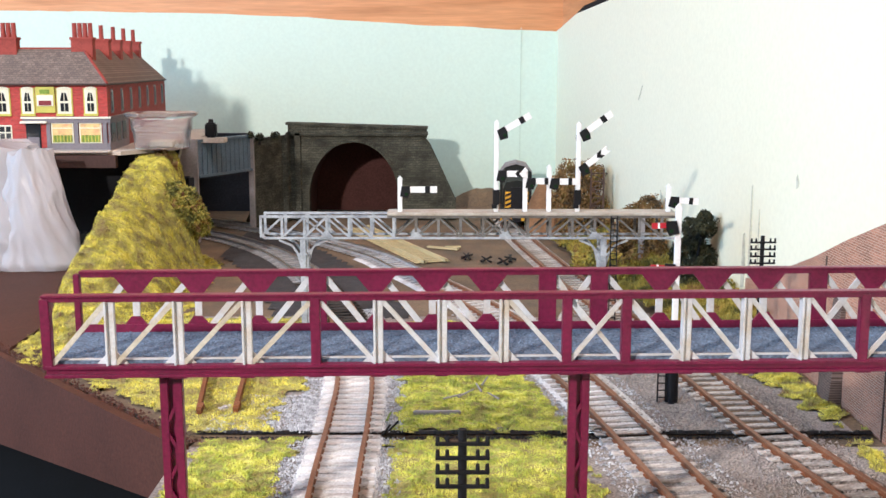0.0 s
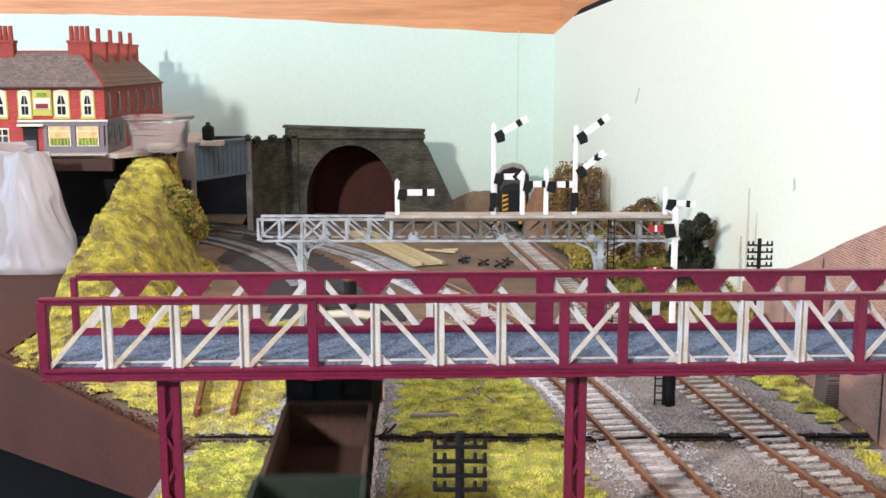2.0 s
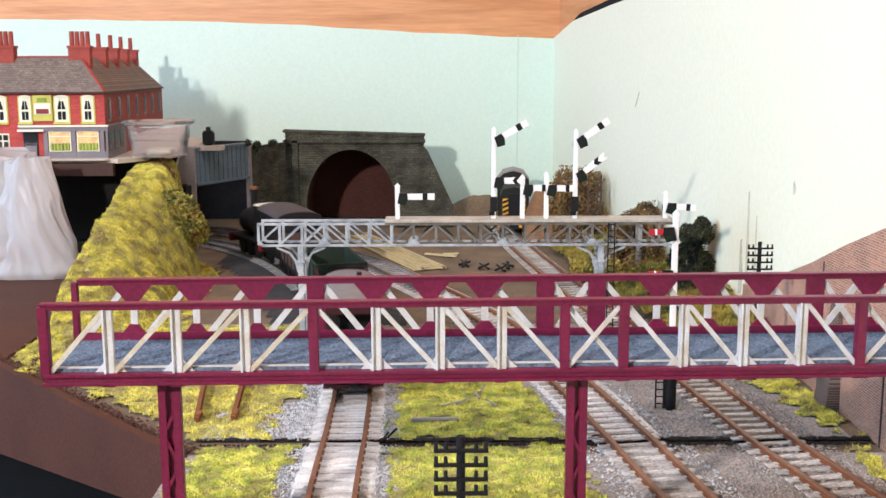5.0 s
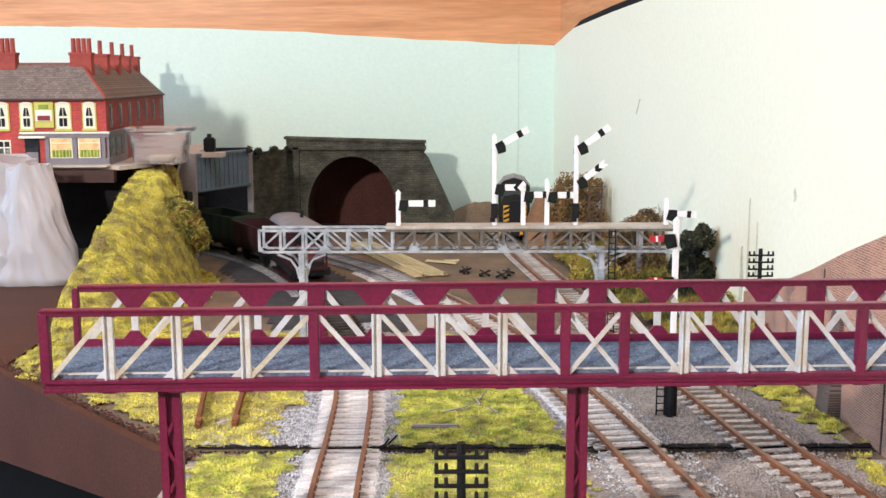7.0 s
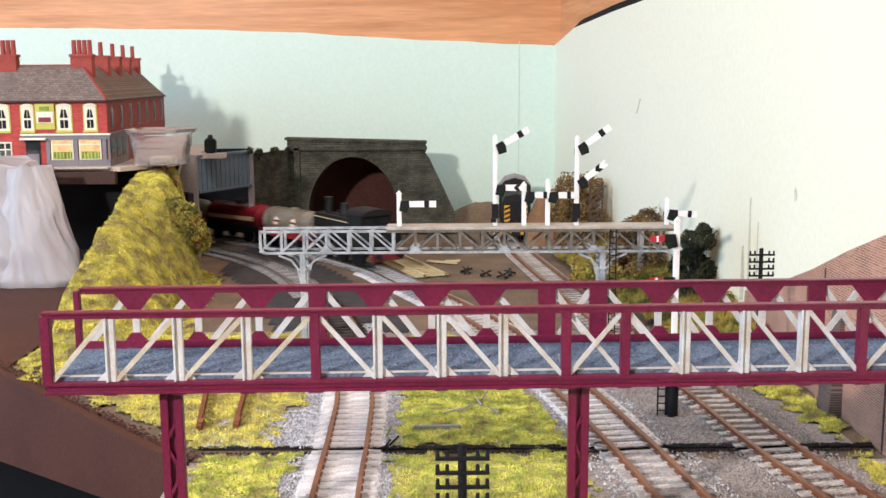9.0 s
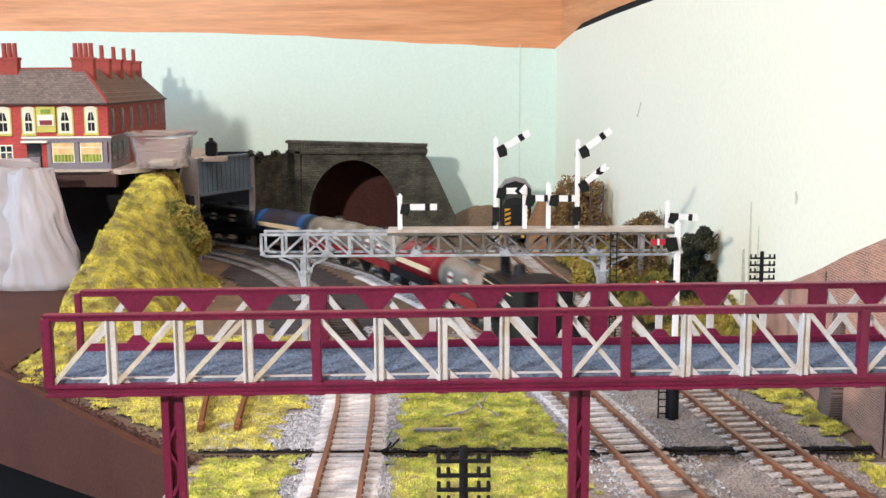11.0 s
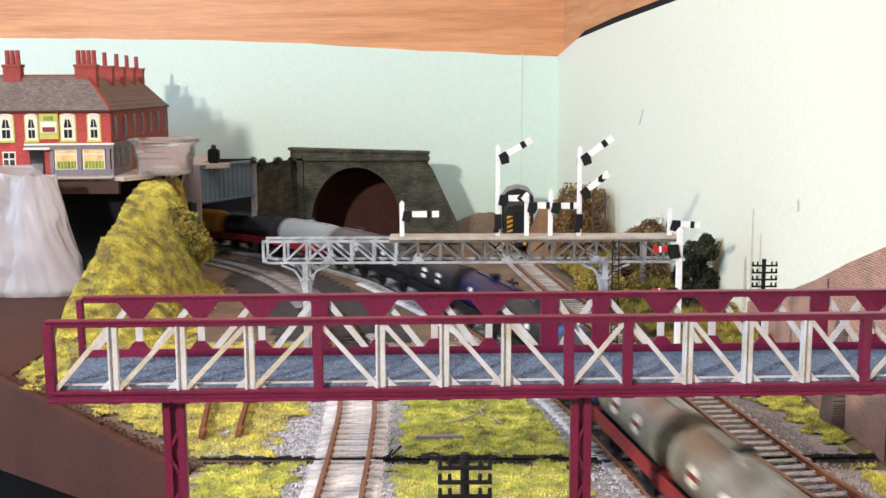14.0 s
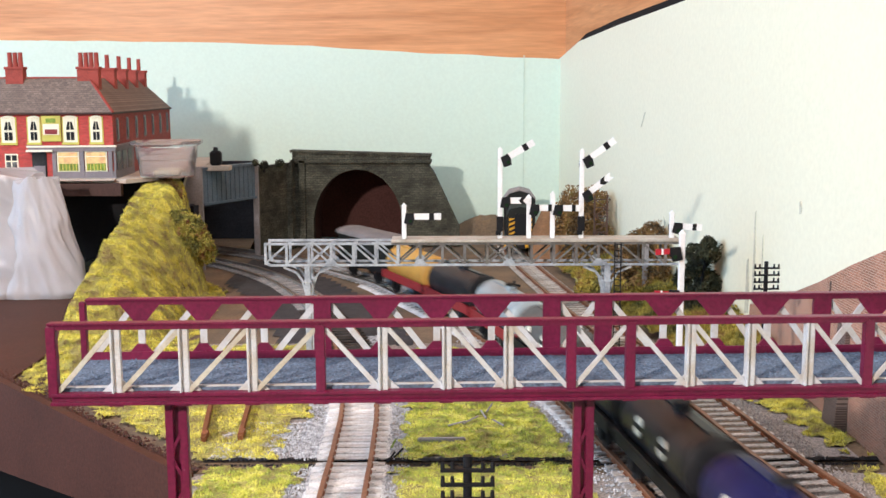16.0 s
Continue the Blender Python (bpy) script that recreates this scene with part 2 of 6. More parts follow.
GIRDER = material("blue_grey_girder", (0.11, 0.155, 0.20), 0.6, vary=0.2, size=14, grain=1.2, bump=0.2)
CONCRETE = material("grey_concrete", (0.30, 0.27, 0.27), 0.85, vary=0.15, size=16, grain=1.2, bump=0.3)
# near-black: the deep shade under the girder bridge is put into the colour
ABUTMENT = material("shade_black_abutment", (0.030, 0.032, 0.040), 0.85, vary=0.25, size=20, grain=1.3, bump=0.3)
# flat black that puts the shade of open spaces into the colour
VOID = material("black_void", (0.008, 0.008, 0.009), 0.9, vary=0.2, size=20, grain=2, bump=0)
PLASTIC_BAG = clear("cloudy_plastic", (0.86, 0.82, 0.82), 0.24, 0.62, 1.22)
CLEAR_PLASTIC = clear("clear_plastic", (0.95, 0.93, 0.94), 0.10, 0.93, 1.25)
YELLOW = material("warning_yellow", (0.72, 0.36, 0.02), 0.5, vary=0.08, size=8, grain=1, bump=0)
LOCO_GREEN = material("dark_green_loco", (0.013, 0.014, 0.012), 0.62, vary=0.15, size=8, grain=1, bump=0)
PALE_ROOF = material("pale_cab_roof", (0.66, 0.61, 0.48), 0.6, vary=0.12, size=8, grain=1, bump=0.1)
VAN_ROOF = material("dusty_brown_roof", (0.072, 0.058, 0.058), 0.75, vary=0.15, size=14, grain=1.0, bump=0.15)
GREY_ROOF = material("dusty_grey_roof", (0.19, 0.17, 0.165), 0.75, vary=0.15, size=14, grain=1.0, bump=0.15, tint=(0.13, 0.115, 0.115))
VAN_BODY = material("black_brown_body", (0.011, 0.009, 0.010), 0.65, vary=0.2, size=10, grain=1, bump=0.1)
OPEN_BROWN = material("brown_wagon", (0.085, 0.048, 0.036), 0.75, vary=0.25, size=10, grain=1, bump=0.15)
OPEN_GREEN = material("dark_green_wagon", (0.018, 0.030, 0.020), 0.7, vary=0.25, size=10, grain=1, bump=0.15)
OPEN_MAROON = material("maroon_wagon", (0.036, 0.010, 0.012), 0.65, vary=0.25, size=10, grain=1, bump=0.15)
VERANDA = material("veranda_maroon", (0.115, 0.024, 0.030), 0.6, vary=0.2, size=10, grain=1, bump=0.1)
BEAM_RED = material("dull_red_beam", (0.15, 0.012, 0.016), 0.55, vary=0.2, size=6, grain=1, bump=0)
BRAKE_MAROON = material("brake_van_maroon", (0.042, 0.009, 0.012), 0.65, vary=0.2, size=10, grain=1, bump=0.15)
TANK_SILVER = material("silver_tank", (0.36, 0.35, 0.30), 0.38, 0.45, vary=0.15, size=13, grain=1, bump=0.06, tint=(0.20, 0.165, 0.12), amount=0.46)
TANK_RED = material("red_tank", (0.20, 0.010, 0.018), 0.35, vary=0.1, size=9, grain=1, bump=0.03)
TANK_BLUE = material("blue_tank", (0.018, 0.10, 0.30), 0.35, vary=0.1, size=9, grain=1, bump=0.03)
TANK_BLACK = material("black_tank", (0.022, 0.022, 0.025), 0.35, vary=0.2, size=9, grain=1, bump=0.03)
TANK_RUSTY = material("rusty_black_tank", (0.045, 0.028, 0.022), 0.5, vary=0.3, size=12, grain=1, bump=0.08, tint=(0.03, 0.05, 0.09))
TANK_GREY = material("grey_tank", (0.11, 0.11, 0.105), 0.45, 0.2, vary=0.25, size=10, grain=1, bump=0.06)
TANK_NAVY = material("navy_tank", (0.014, 0.014, 0.065), 0.35, vary=0.2, size=9, grain=1, bump=0.03)
TANK_PALE = material("pale_blue_tank", (0.34, 0.40, 0.43), 0.35, 0.2, vary=0.1, size=9, grain=1, bump=0.03)
TANK_YELLOW = material("yellow_tank", (0.50, 0.27, 0.06), 0.4, vary=0.12, size=9, grain=1, bump=0.03)
CREAM_BAND = material("cream_band", (0.70, 0.58, 0.36), 0.5, vary=0.1, size=6, grain=1, bump=0)
SOLE_RED = material("red_solebar", (0.26, 0.018, 0.022), 0.55, vary=0.15, size=6, grain=1, bump=0)
WHITE_MARK = material("white_mark", (0.78, 0.74, 0.62), 0.5, vary=0.05, size=6, grain=1, bump=0)


# ---- building blocks (millimetres) ----
def part(name, bm, mat, parent=None, label="", smooth=False):
    """Links a bmesh in millimetres as one mesh object."""
    bm.transform(Matrix.Scale(MM, 4))
    bmesh.ops.recalc_face_normals(bm, faces=bm.faces)
    me = bpy.data.meshes.new(name)
    bm.to_mesh(me)
    bm.free()
    me.materials.append(mat)
    if smooth:
        for p in me.polygons:
            p.use_smooth = True
        me.set_sharp_from_angle(angle=radians(40))
    ob = new(name, me)
    if parent:
        ob.parent = parent
    return tagged(ob, label)


def thing(name, label, category, group="", at=(0, 0, 0), turn=0):
    ob = new(name)
    ob.empty_display_size = 0.01
    ob.matrix_basis = pose(at[0] * MM, at[1] * MM, at[2] * MM, 0, 0, turn)
    return tagged(ob, label, category, group)


def solid(name, bm, mat, label, category, group="", kind="", smooth=False):
    return tagged(part(name, bm, mat, None, "", smooth), label, category, group, kind)


def box(bm, lo, hi, bevel=0.0):
    made = bmesh.ops.create_cube(bm, size=1.0, matrix=Matrix.LocRotScale([(a + b) / 2 for a, b in zip(lo, hi)], None, [abs(b - a) for a, b in zip(lo, hi)]))
    if bevel:
        edges = list({e for v in made["verts"] for e in v.link_edges})
        bmesh.ops.bevel(bm, geom=edges, offset=bevel, segments=2, affect="EDGES")
    return bm


def beam(bm, p, q, wide, deep, up=(0, 1, 0)):
    """A straight bar from p to q; deep is along up, wide across both."""
    p, q = Vector(p), Vector(q)
    along = (q - p).normalized()
    side = along.cross(Vector(up)).normalized()
    top = side.cross(along).normalized()
    m = Matrix((side * wide, top * deep, along * (q - p).length)).transposed().to_4x4()
    m.translation = (p + q) / 2
    bmesh.ops.create_cube(bm, size=1.0, matrix=m)
    return bm


def rod(bm, p, q, r, r2=None, sides=10):
    p, q = Vector(p), Vector(q)
    m = (q - p).to_track_quat("Z", "Y").to_matrix().to_4x4()
    m.translation = (p + q) / 2
    bmesh.ops.create_cone(bm, cap_ends=True, segments=sides, radius1=r, radius2=r if r2 is None else r2, depth=(q - p).length, matrix=m)
    return bm


def prism(bm, outline, axis, a, b):
    """Extrudes an outline of pairs along axis ('x', 'y' or 'z') from a to b."""
    put = {"x": lambda u, v, w: (w, u, v), "y": lambda u, v, w: (u, w, v), "z": lambda u, v, w: (u, v, w)}[axis]
    front = [bm.verts.new(put(u, v, a)) for u, v in outline]
    back = [bm.verts.new(put(u, v, b)) for u, v in outline]
    bm.faces.new(front)
    bm.faces.new(back[::-1])
    for i in range(len(outline)):
        j = (i + 1) % len(outline)
        bm.faces.new((front[i], back[i], back[j], front[j]))
    return bm


def B():
    return bmesh.new()


def smoothstep(a, b, x):
    u = min(1, max(0, (x - a) / (b - a)))
    return u * u * (3 - 2 * u)


# ---- track lines ----
def spline(points, step=2.0):
    """Points evenly spaced on a Catmull-Rom line."""
    pts = [Vector(p) for p in points]
    pts = [pts[0] * 2 - pts[1]] + pts + [pts[-1] * 2 - pts[-2]]
    fine = []
    for i in range(1, len(pts) - 2):
        a, b, c, d = pts[i - 1:i + 3]
        for k in range(40):
            u = k / 40
            fine.append(0.5 * (2 * b + (c - a) * u + (2 * a - 5 * b + 4 * c - d) * u * u + (3 * b - a - 3 * c + d) * u ** 3))
    fine.append(pts[-2])
    out, left = [fine[0]], step
    for a, b in zip(fine, fine[1:]):
        length = (b - a).length
        pos = left
        while pos <= length:
            out.append(a.lerp(b, pos / length))
            pos += step
        left = pos - length
    return out


LINE_A = spline([(-10, -420), (-22, -100), (-31, 150), (-37.4, 343), (-38.5, 417), (-42, 489), (-58, 603), (-80, 680), (-108, 762), (-140, 825), (-187, 885), (-250, 935), (-330, 968), (-430, 985), (-560, 995), (-800, 985), (-1000, 890), (-1090, 700), (-1100, 300), (-1100, -500), (-1100, -1000)])
LINE_B = spline([(-1160, -1000), (-1160, -500), (-1160, 300), (-1150, 720), (-1050, 930), (-830, 1035), (-640, 1045), (-430, 1037), (-330, 1018), (-250, 988), (-180, 945), (-112, 880), (-54, 800), (-30, 750), (0, 682), (30, 603), (58, 489), (73, 408), (83, 345), (105, 200), (118, 60), (128, -100), (132, -420)])
LINE_C = spline([(60, 1000), (63, 895), (78, 760), (97, 620), (118, 489), (129, 404), (140, 345), (152, 260), (160, 100), (164, -200)])
LINE_D = spline([(-75, 935), (-61, 902), (-5, 768)])


def along(line, s):
    """Place and heading (radians) at s mm along a line."""
    s = min(max(s / 2.0, 0), len(line) - 1.001)
    i = int(s)
    p = line[i].lerp(line[i + 1], s - i)
    d = line[min(i + 3, len(line) - 1)] - line[max(i - 3, 0)]
    return p, math.atan2(d.y, d.x)


def ribbon(bm, line, offsets, heights):
    """A swept section: offsets to the right of the line and heights."""
    rows = []
    for i, p in enumerate(line):
        d = (line[min(i + 1, len(line) - 1)] - line[max(i - 1, 0)]).normalized()
        n = Vector((d.y, -d.x))
        rows.append([bm.verts.new((p.x + n.x * o, p.y + n.y * o, h)) for o, h in zip(offsets, heights)])
    for a, b in zip(rows, rows[1:]):
        for k in range(len(offsets)):
            j = (k + 1) % len(offsets)
            bm.faces.new((a[k], a[j], b[j], b[k]))
    return bm


sleeper_meshes = {}


def sleeper_mesh(mat):
    if mat.name not in sleeper_meshes:
        bm = box(B(), (-13.6, -1.7, -0.3), (13.6, 1.7, 0.45), 0.2)
        for x in (-8.7, 8.7):
            box(bm, (x - 2.0, -0.9, 0.4), (x + 2.0, 0.9, 0.95))
        bm.transform(Matrix.Scale(MM, 4))
        me = bpy.data.meshes.new("sleeper")
        bm.to_mesh(me)
        bm.free()
        me.materials.append(mat)
        sleeper_meshes[mat.name] = me
    return sleeper_meshes[mat.name]


def track(name, line, label, sleeper_mat, rail_mat, y_from, y_to, beyond, half=8.4):
    t = thing(name, label, "railway track", "running lines")
    used = [p for p in line if y_from <= p.y <= y_to and p.x > -460]
    turn_y = 700 if beyond[0] < 9000 else 9999
    for lo, hi, web, head in ((y_from, turn_y, rail_mat, RAIL_HEAD if rail_mat is RUST else rail_mat), (turn_y, y_to, GREY_SLEEPER, STEEL)):
        piece = [p for p in used if lo <= p.y <= hi]
        if len(piece) < 3:
            continue
        for side in (-half, half):
            rail = part("rail", ribbon(B(), piece, [side - 0.75, side - 0.7, side - 1.2, side - 1.2, side + 1.2, side + 1.2, side + 0.7, side + 0.75],
                                       [2.6, 0.9, 0.8, 0.4, 0.4, 0.8, 0.9, 2.6]), web, t)
            part("rail_head", ribbon(B(), piece, [side - 0.85, side - 0.85, side + 0.85, side + 0.85], [2.75, 2.2, 2.2, 2.75]), head, rail)
    length = len(line) * 2.0
    s = 0.0
    rng = random.Random(7)
    while s < length - 3:
        p, h = along(line, s)
        if y_from <= p.y <= y_to and p.x > -460:
            ob = new("sleeper", sleeper_mesh(GREY_SLEEPER if p.y > turn_y else beyond[1] if p.y > beyond[0] else sleeper_mat))
            ob.parent = t
            ob.matrix_basis = pose(p.x * MM, p.y * MM, 0, 0, 0, math.degrees(h) - 90 + rng.uniform(-0.8, 0.8))
        s += 7.2
    return t


# ---- setting ----
def heightfield(xs, ys, fn):
    bm = B()
    grid = [[bm.verts.new((x, y, fn(x, y))) for x in xs] for y in ys]
    for a, b in zip(grid, grid[1:]):
        for k in range(len(xs) - 1):
            bm.faces.new((a[k], a[k + 1], b[k + 1], b[k]))
    return bm


def slab(bm, outline, z0, z1):
    return prism(bm, outline, "z", z0, z1)


# two baseboards that meet in a dark joint
BOARD_EDGE = [(-97, 392), (-219, 521), (-420, 735)]
bm = B()
slab(bm, [(-104, 406), (220, 406), (220, 1058), (-1250, 1058), (-1250, -1100), (-1010, -1100), (-1010, 768), (-440, 768), (-224, 530)], -22, -1.2)
solid("baseboard_far", bm, EARTH, "brown painted baseboard carrying the far tracks", "ground", kind="structure")
bm = B()
slab(bm, [(-96, 401.5), (-98, 392), (-90, -420), (230, -420), (230, 401.5)], -22, -1.2)
solid("baseboard_near", bm, EARTH, "brown painted baseboard carrying the near tracks", "ground", kind="structure")
bm = B()
v = [bm.verts.new(p) for p in [(-97, 389, -24), (-219, 518.6, -46), (-450, 764, -84), (-453, 761, -84), (-222, 515.6, -46), (-100, 386, -24), (-97, 389, 1.2), (-219, 518.6, 1.2), (-450, 764, 1.2), (-453, 761, 1.2), (-222, 515.6, 1.2), (-100, 386, 1.2)]]
for f in ((0, 1, 4, 5), (1, 2, 3, 4), (6, 7, 10, 11), (7, 8, 9, 10), (0, 1, 7, 6), (1, 2, 8, 7), (3, 4, 10, 9), (4, 5, 11, 10), (2, 3, 9, 8), (5, 0, 6, 11)):
    bm.faces.new([v[k] for k in f])
solid("board_edge", bm, BROWN, "brown painted wooden edge of the baseboard", "board edge", kind="structure")
bm = B()
prism(bm, [(-222, 524), (-449, 765), (-900, 768), (-900, 1000), (-240, 1000), (-222, 560)], "z", -1.0, 0.6)
solid("side_shelf", bm, BROWN, "brown painted board top beside the embankment", "shelf", kind="structure")
bm = box(B(), (-1760, -2730, -1005), (700, 1100, -1000))
solid("floor", bm, VOID, "dark room floor far below the layout", "floor", kind="structure")

# walls round the layout: pale green board below, varnished wood above
bm = B()
edge_line = [(112, 174.3), (60, 176.5), (-10, 180), (-57, 182.5), (-132, 187.6), (-227, 191.4), (-435, 194.5), (-1730, 203)]
brushed = []
for (xa, za), (xb, zb) in zip(edge_line, edge_line[1:]):
    n = max(1, min(60, int((xa - xb) / 7)))
    for k in range(n):
        x, z = xa + (xb - xa) * k / n, za + (zb - za) * k / n
        brushed.append((x, z + 0.9 * noise.noise((x / 40, 0, 0)) + 0.5 * noise.noise((x / 9, 4, 0))))
prism(bm, [(-1730, -200), (112, -200)] + brushed + [(-1730, 203)], "y", 1060, 1090)
solid("wall_back", bm, GREEN_WALL, "pale green painted wall board behind the layout", "wall", kind="structure")
bm = box(B(), (-1730, 1066, 150), (118, 1092, 1300))
solid("wall_back_upper", bm, WOOD, "varnished wood panelling above the painted board", "wall", kind="structure")
RIGHT_A, RIGHT_B = Vector((110.5, 1068)), Vector((300, -420))


def right_wall(name, mat, label, outline, inset, thick):
    """A panel along the side wall: outline in (distance from the corner, height)."""
    d = (RIGHT_B - RIGHT_A).normalized()
    n = Vector((-d.y, d.x))
    bm = prism(B(), outline, "y", inset, inset + thick)
    bm.transform(Matrix(((d.x, n.x, 0, RIGHT_A.x), (d.y, n.y, 0, RIGHT_A.y), (0, 0, 1, 0), (0, 0, 0, 1))))
    return solid(name, bm, mat, label, "wall", kind="structure")


RISE = [(0, 174), (40, 181), (80, 188), (200, 195), (380, 203), (800, 217), (1600, 240)]
right_wall("wall_right", CREAM_WALL, "cream painted side wall with scratches", [(-30, -200)] + [(-30, 176)] + RISE + [(1600, -200)], 0, 24)
right_wall("wall_right_upper", WOOD, "varnished wood panelling above the side wall", [(-30, 150), (1600, 150), (1600, 1300), (-30, 1300)], 6, 20)
# solid black strip: the shade in the gap is its colour
right_wall("wall_gap", VOID, "black strip for the shaded gap along the top of the side wall", [(45, 182), (80, 188), (200, 195), (380, 203), (380, 208), (200, 200.5), (100, 194)], 1.5, 4)
for name, dist, z0, z1, w, slant in (("wall_mark", 537, 82, 89, 1.0, 0.6), ("wall_stain", 483, 22, 78, 1.1, 0.2), ("wall_stain", 475, 18, 50, 2.2, 0.4), ("wall_stain", 494, 30, 66, 0.6, 0.2), ("wall_scratch", 330, 50, 57, 0.3, 2)):
    right_wall(name, WALL_DIRT, "thin grey mark on the painted wall", [(dist - w, z0), (dist + w, z0 + 1), (dist + w + slant, (z0 + z1) / 2), (dist + w * 0.4 - slant, z1), (dist - w * 0.5 - slant, z1 - 1)], -0.4, 0.8)
right_wall("wall_scratch", WALL_DIRT, "thin slanting scratch in the painted wall", [(271, 117), (272.2, 117), (280.4, 128), (279.4, 128)], -0.4, 0.8)
bm = box(B(), (75.6, 1059.5, 20), (76.3, 1060.4, 178))
solid("wall_seam", bm, SEAM, "faint joint between wall boards", "seam", kind="structure")
# unseen room shell added to bounce light: plain painted walls, window opening, ceiling
solid("ceiling", box(B(), (-1760, -2700, 1300), (700, 1100, 1330)), PLASTER, "unseen plain white ceiling, added to bounce light", "ceiling", kind="structure")
solid("wall_behind", box(B(), (-1760, -2730, -1000), (700, -2700, 1300)), PLASTER, "unseen plain white wall, added behind the viewer to bounce light", "wall", kind="structure")
# filler wall that closes an opening where outside light came in
solid("wall_filler", box(B(), (300, -440, -1000), (670, -410, 1300)), PLASTER, "unseen plain white filler wall, added to keep stray light out", "wall", kind="structure")
solid("wall_beyond", box(B(), (640, -2700, -1000), (670, -420, 1300)), PLASTER, "unseen plain white side wall, added further along", "wall", kind="structure")
bm = box(B(), (-1760, -2700, -1000), (-1730, 1100, 80))
box(bm, (-1760, -2700, 1020), (-1730, 1100, 1300))
box(bm, (-1760, -2700, 80), (-1730, -370, 1020))
box(bm, (-1760, 870, 80), (-1730, 1100, 1020))
solid("wall_left", bm, PLASTER, "unseen plain white wall, added with a window opening", "wall", kind="structure")

# ---- tracks ----
track("railway_track", LINE_A, "single track with rusty rails and pale weathered sleepers", SLEEPER, RUST, -300, 1012, (520, DARK_SLEEPER), 7.9)
track("railway_track", LINE_B, "curving track with rusty rails and pale sleepers", WORN_SLEEPER, RUST, -300, 1060, (760, DARK_SLEEPER))
track("railway_track", LINE_C, "track with rusty rails running past the brick wall", WORN_SLEEPER, RUST, -200, 990, (9999, SLEEPER))
track("railway_track", LINE_D, "loose piece of cream plastic sleepered track", CREAM_SLEEPER, CREAM_SLEEPER, 0, 1000, (9999, SLEEPER))


# ---- red signal bridge ----
BRIDGE_ANGLE = radians(1.7)
BRIDGE_TURN = Matrix.Translation((-0.114, 0.300, 0)) @ Matrix.Rotation(BRIDGE_ANGLE, 4, "Z") @ Matrix.Translation((0.114, -0.300, 0))


def spread(x, y):
    """Spacing along the turned bridge."""
    return x * (1 + (x + 114) * math.tan(BRIDGE_ANGLE) / y)


def bridge():
    t = thing("footbridge", "maroon lattice girder bridge with white diagonals and blue-grey deck", "bridge")
    t.matrix_basis = BRIDGE_TURN
    near, far, zb, zt = 299.0, 335.0, 57.5, 78.3
    left, right = -114.0, 182.0
    part("deck", box(B(), (left, near + 1, zb + 0.5), (right, far - 1, zb + 2.0)), DECK, t, "blue-grey gritty walkway deck")
    for y, far_side in ((near, False), (far, True)):
        part("top_rail", box(B(), (left - 0.6, y - 1.1, zt - 1.0), (right, y + 1.1, zt + 0.6), 0.2), MAROON, t)
        part("top_plate", box(B(), (left - 0.9, y - 1.8, zt + 0.4), (right, y + 1.8, zt + 1.1), 0.2), MAROON, t)
        part("bottom_rail", box(B(), (left - 0.6, y - 1.0, zb - 1.6), (right, y + 1.0, zb + 1.0), 0.2), MAROON, t)
        part("bottom_angle", box(B(), (left - 0.7, y - 2.0, zb + 0.1), (right, y + 1.6, zb + 1.1), 0.2), MAROON, t)
        part("bottom_flange", box(B(), (left - 0.8, y - 2.4, zb - 2.3), (right, y + 2.4, zb - 1.4), 0.2), MAROON, t)
    # near truss: white posts with maroon ones at the main joints
    edges = [-114, -95.6, -76.0, -56.3, -36.6, -18.6, -0.2, 17.6, 35.6, 52.6, 70.0, 87.2, 104.0, 120.8, 138, 155, 172]
    edges = [spread(x, near) for x in edges]
    main = {0, 4, 8, 9, 13}
    for k, x in enumerate(edges):
        if k in main:
            part("main_post", box(B(), (x - 1.4, near - 1.4, zb), (x + 1.4, near + 1.4, zt), 0.2), MAROON, t)
        else:
            post = part("post", box(B(), (x - 0.9, near - 0.7, zb + 1), (x + 1.4, near + 0.7, zt - 0.8), 0.15), WHITE, t, "worn white post")
            part("post_flange", box(B(), (x - 1.4, near - 1.6, zb + 1), (x - 0.7, near + 1.6, zt - 0.8), 0.15), WHITE, post)
            part("gusset", prism(B(), [(x - 4.6, zb + 1.2), (x + 4.6, zb + 1.2), (x + 1.3, zb + 4.6), (x - 1.3, zb + 4.6)], "y", near + 0.4, near + 1.0), WHITE, post)
    for k, (a, b) in enumerate(zip(edges, edges[1:])):
        lo, hi = zb + 1.2, zt - 1.0
        if k == 8 or k == 13:
            part("diagonal", beam(B(), (a + 1, near, lo), (b - 1, near, hi), 1.3, 0.8), WHITE, t)
            part("diagonal", beam(B(), (a + 1, near + 0.9, hi), (b - 1, near + 0.9, lo), 1.3, 0.8), WHITE, t)
        elif k < 4:
            part("diagonal", beam(B(), (a + 1, near, lo), (b - 1, near, hi), 1.4, 0.9), BARE_CREAM, t, "worn cream diagonal")
        else:
            part("diagonal", beam(B(), (a + 1, near, hi), (b - 1, near, lo), 1.35, 0.9), WHITE, t)
    part("deck_edge", box(B(), (left + 2, near + 1.7, zb + 1.2), (right, near + 2.8, zb + 2.4)), WHITE, t, "white painted deck edge")
    # far truss: seen from inside, with triangular gussets
    fx = [-116, -97.5, -77.5, -58, -39, -20.4, -2.4, 15.2, 34.5, 51.0, 70.5, 87.0, 104, 121, 138, 155, 172]
    fx = [spread(x, far) for x in fx]
    for k, x in enumerate(fx):
        if k in (0, 4, 8, 9, 13):
            w = 3.4 if k else 1.2
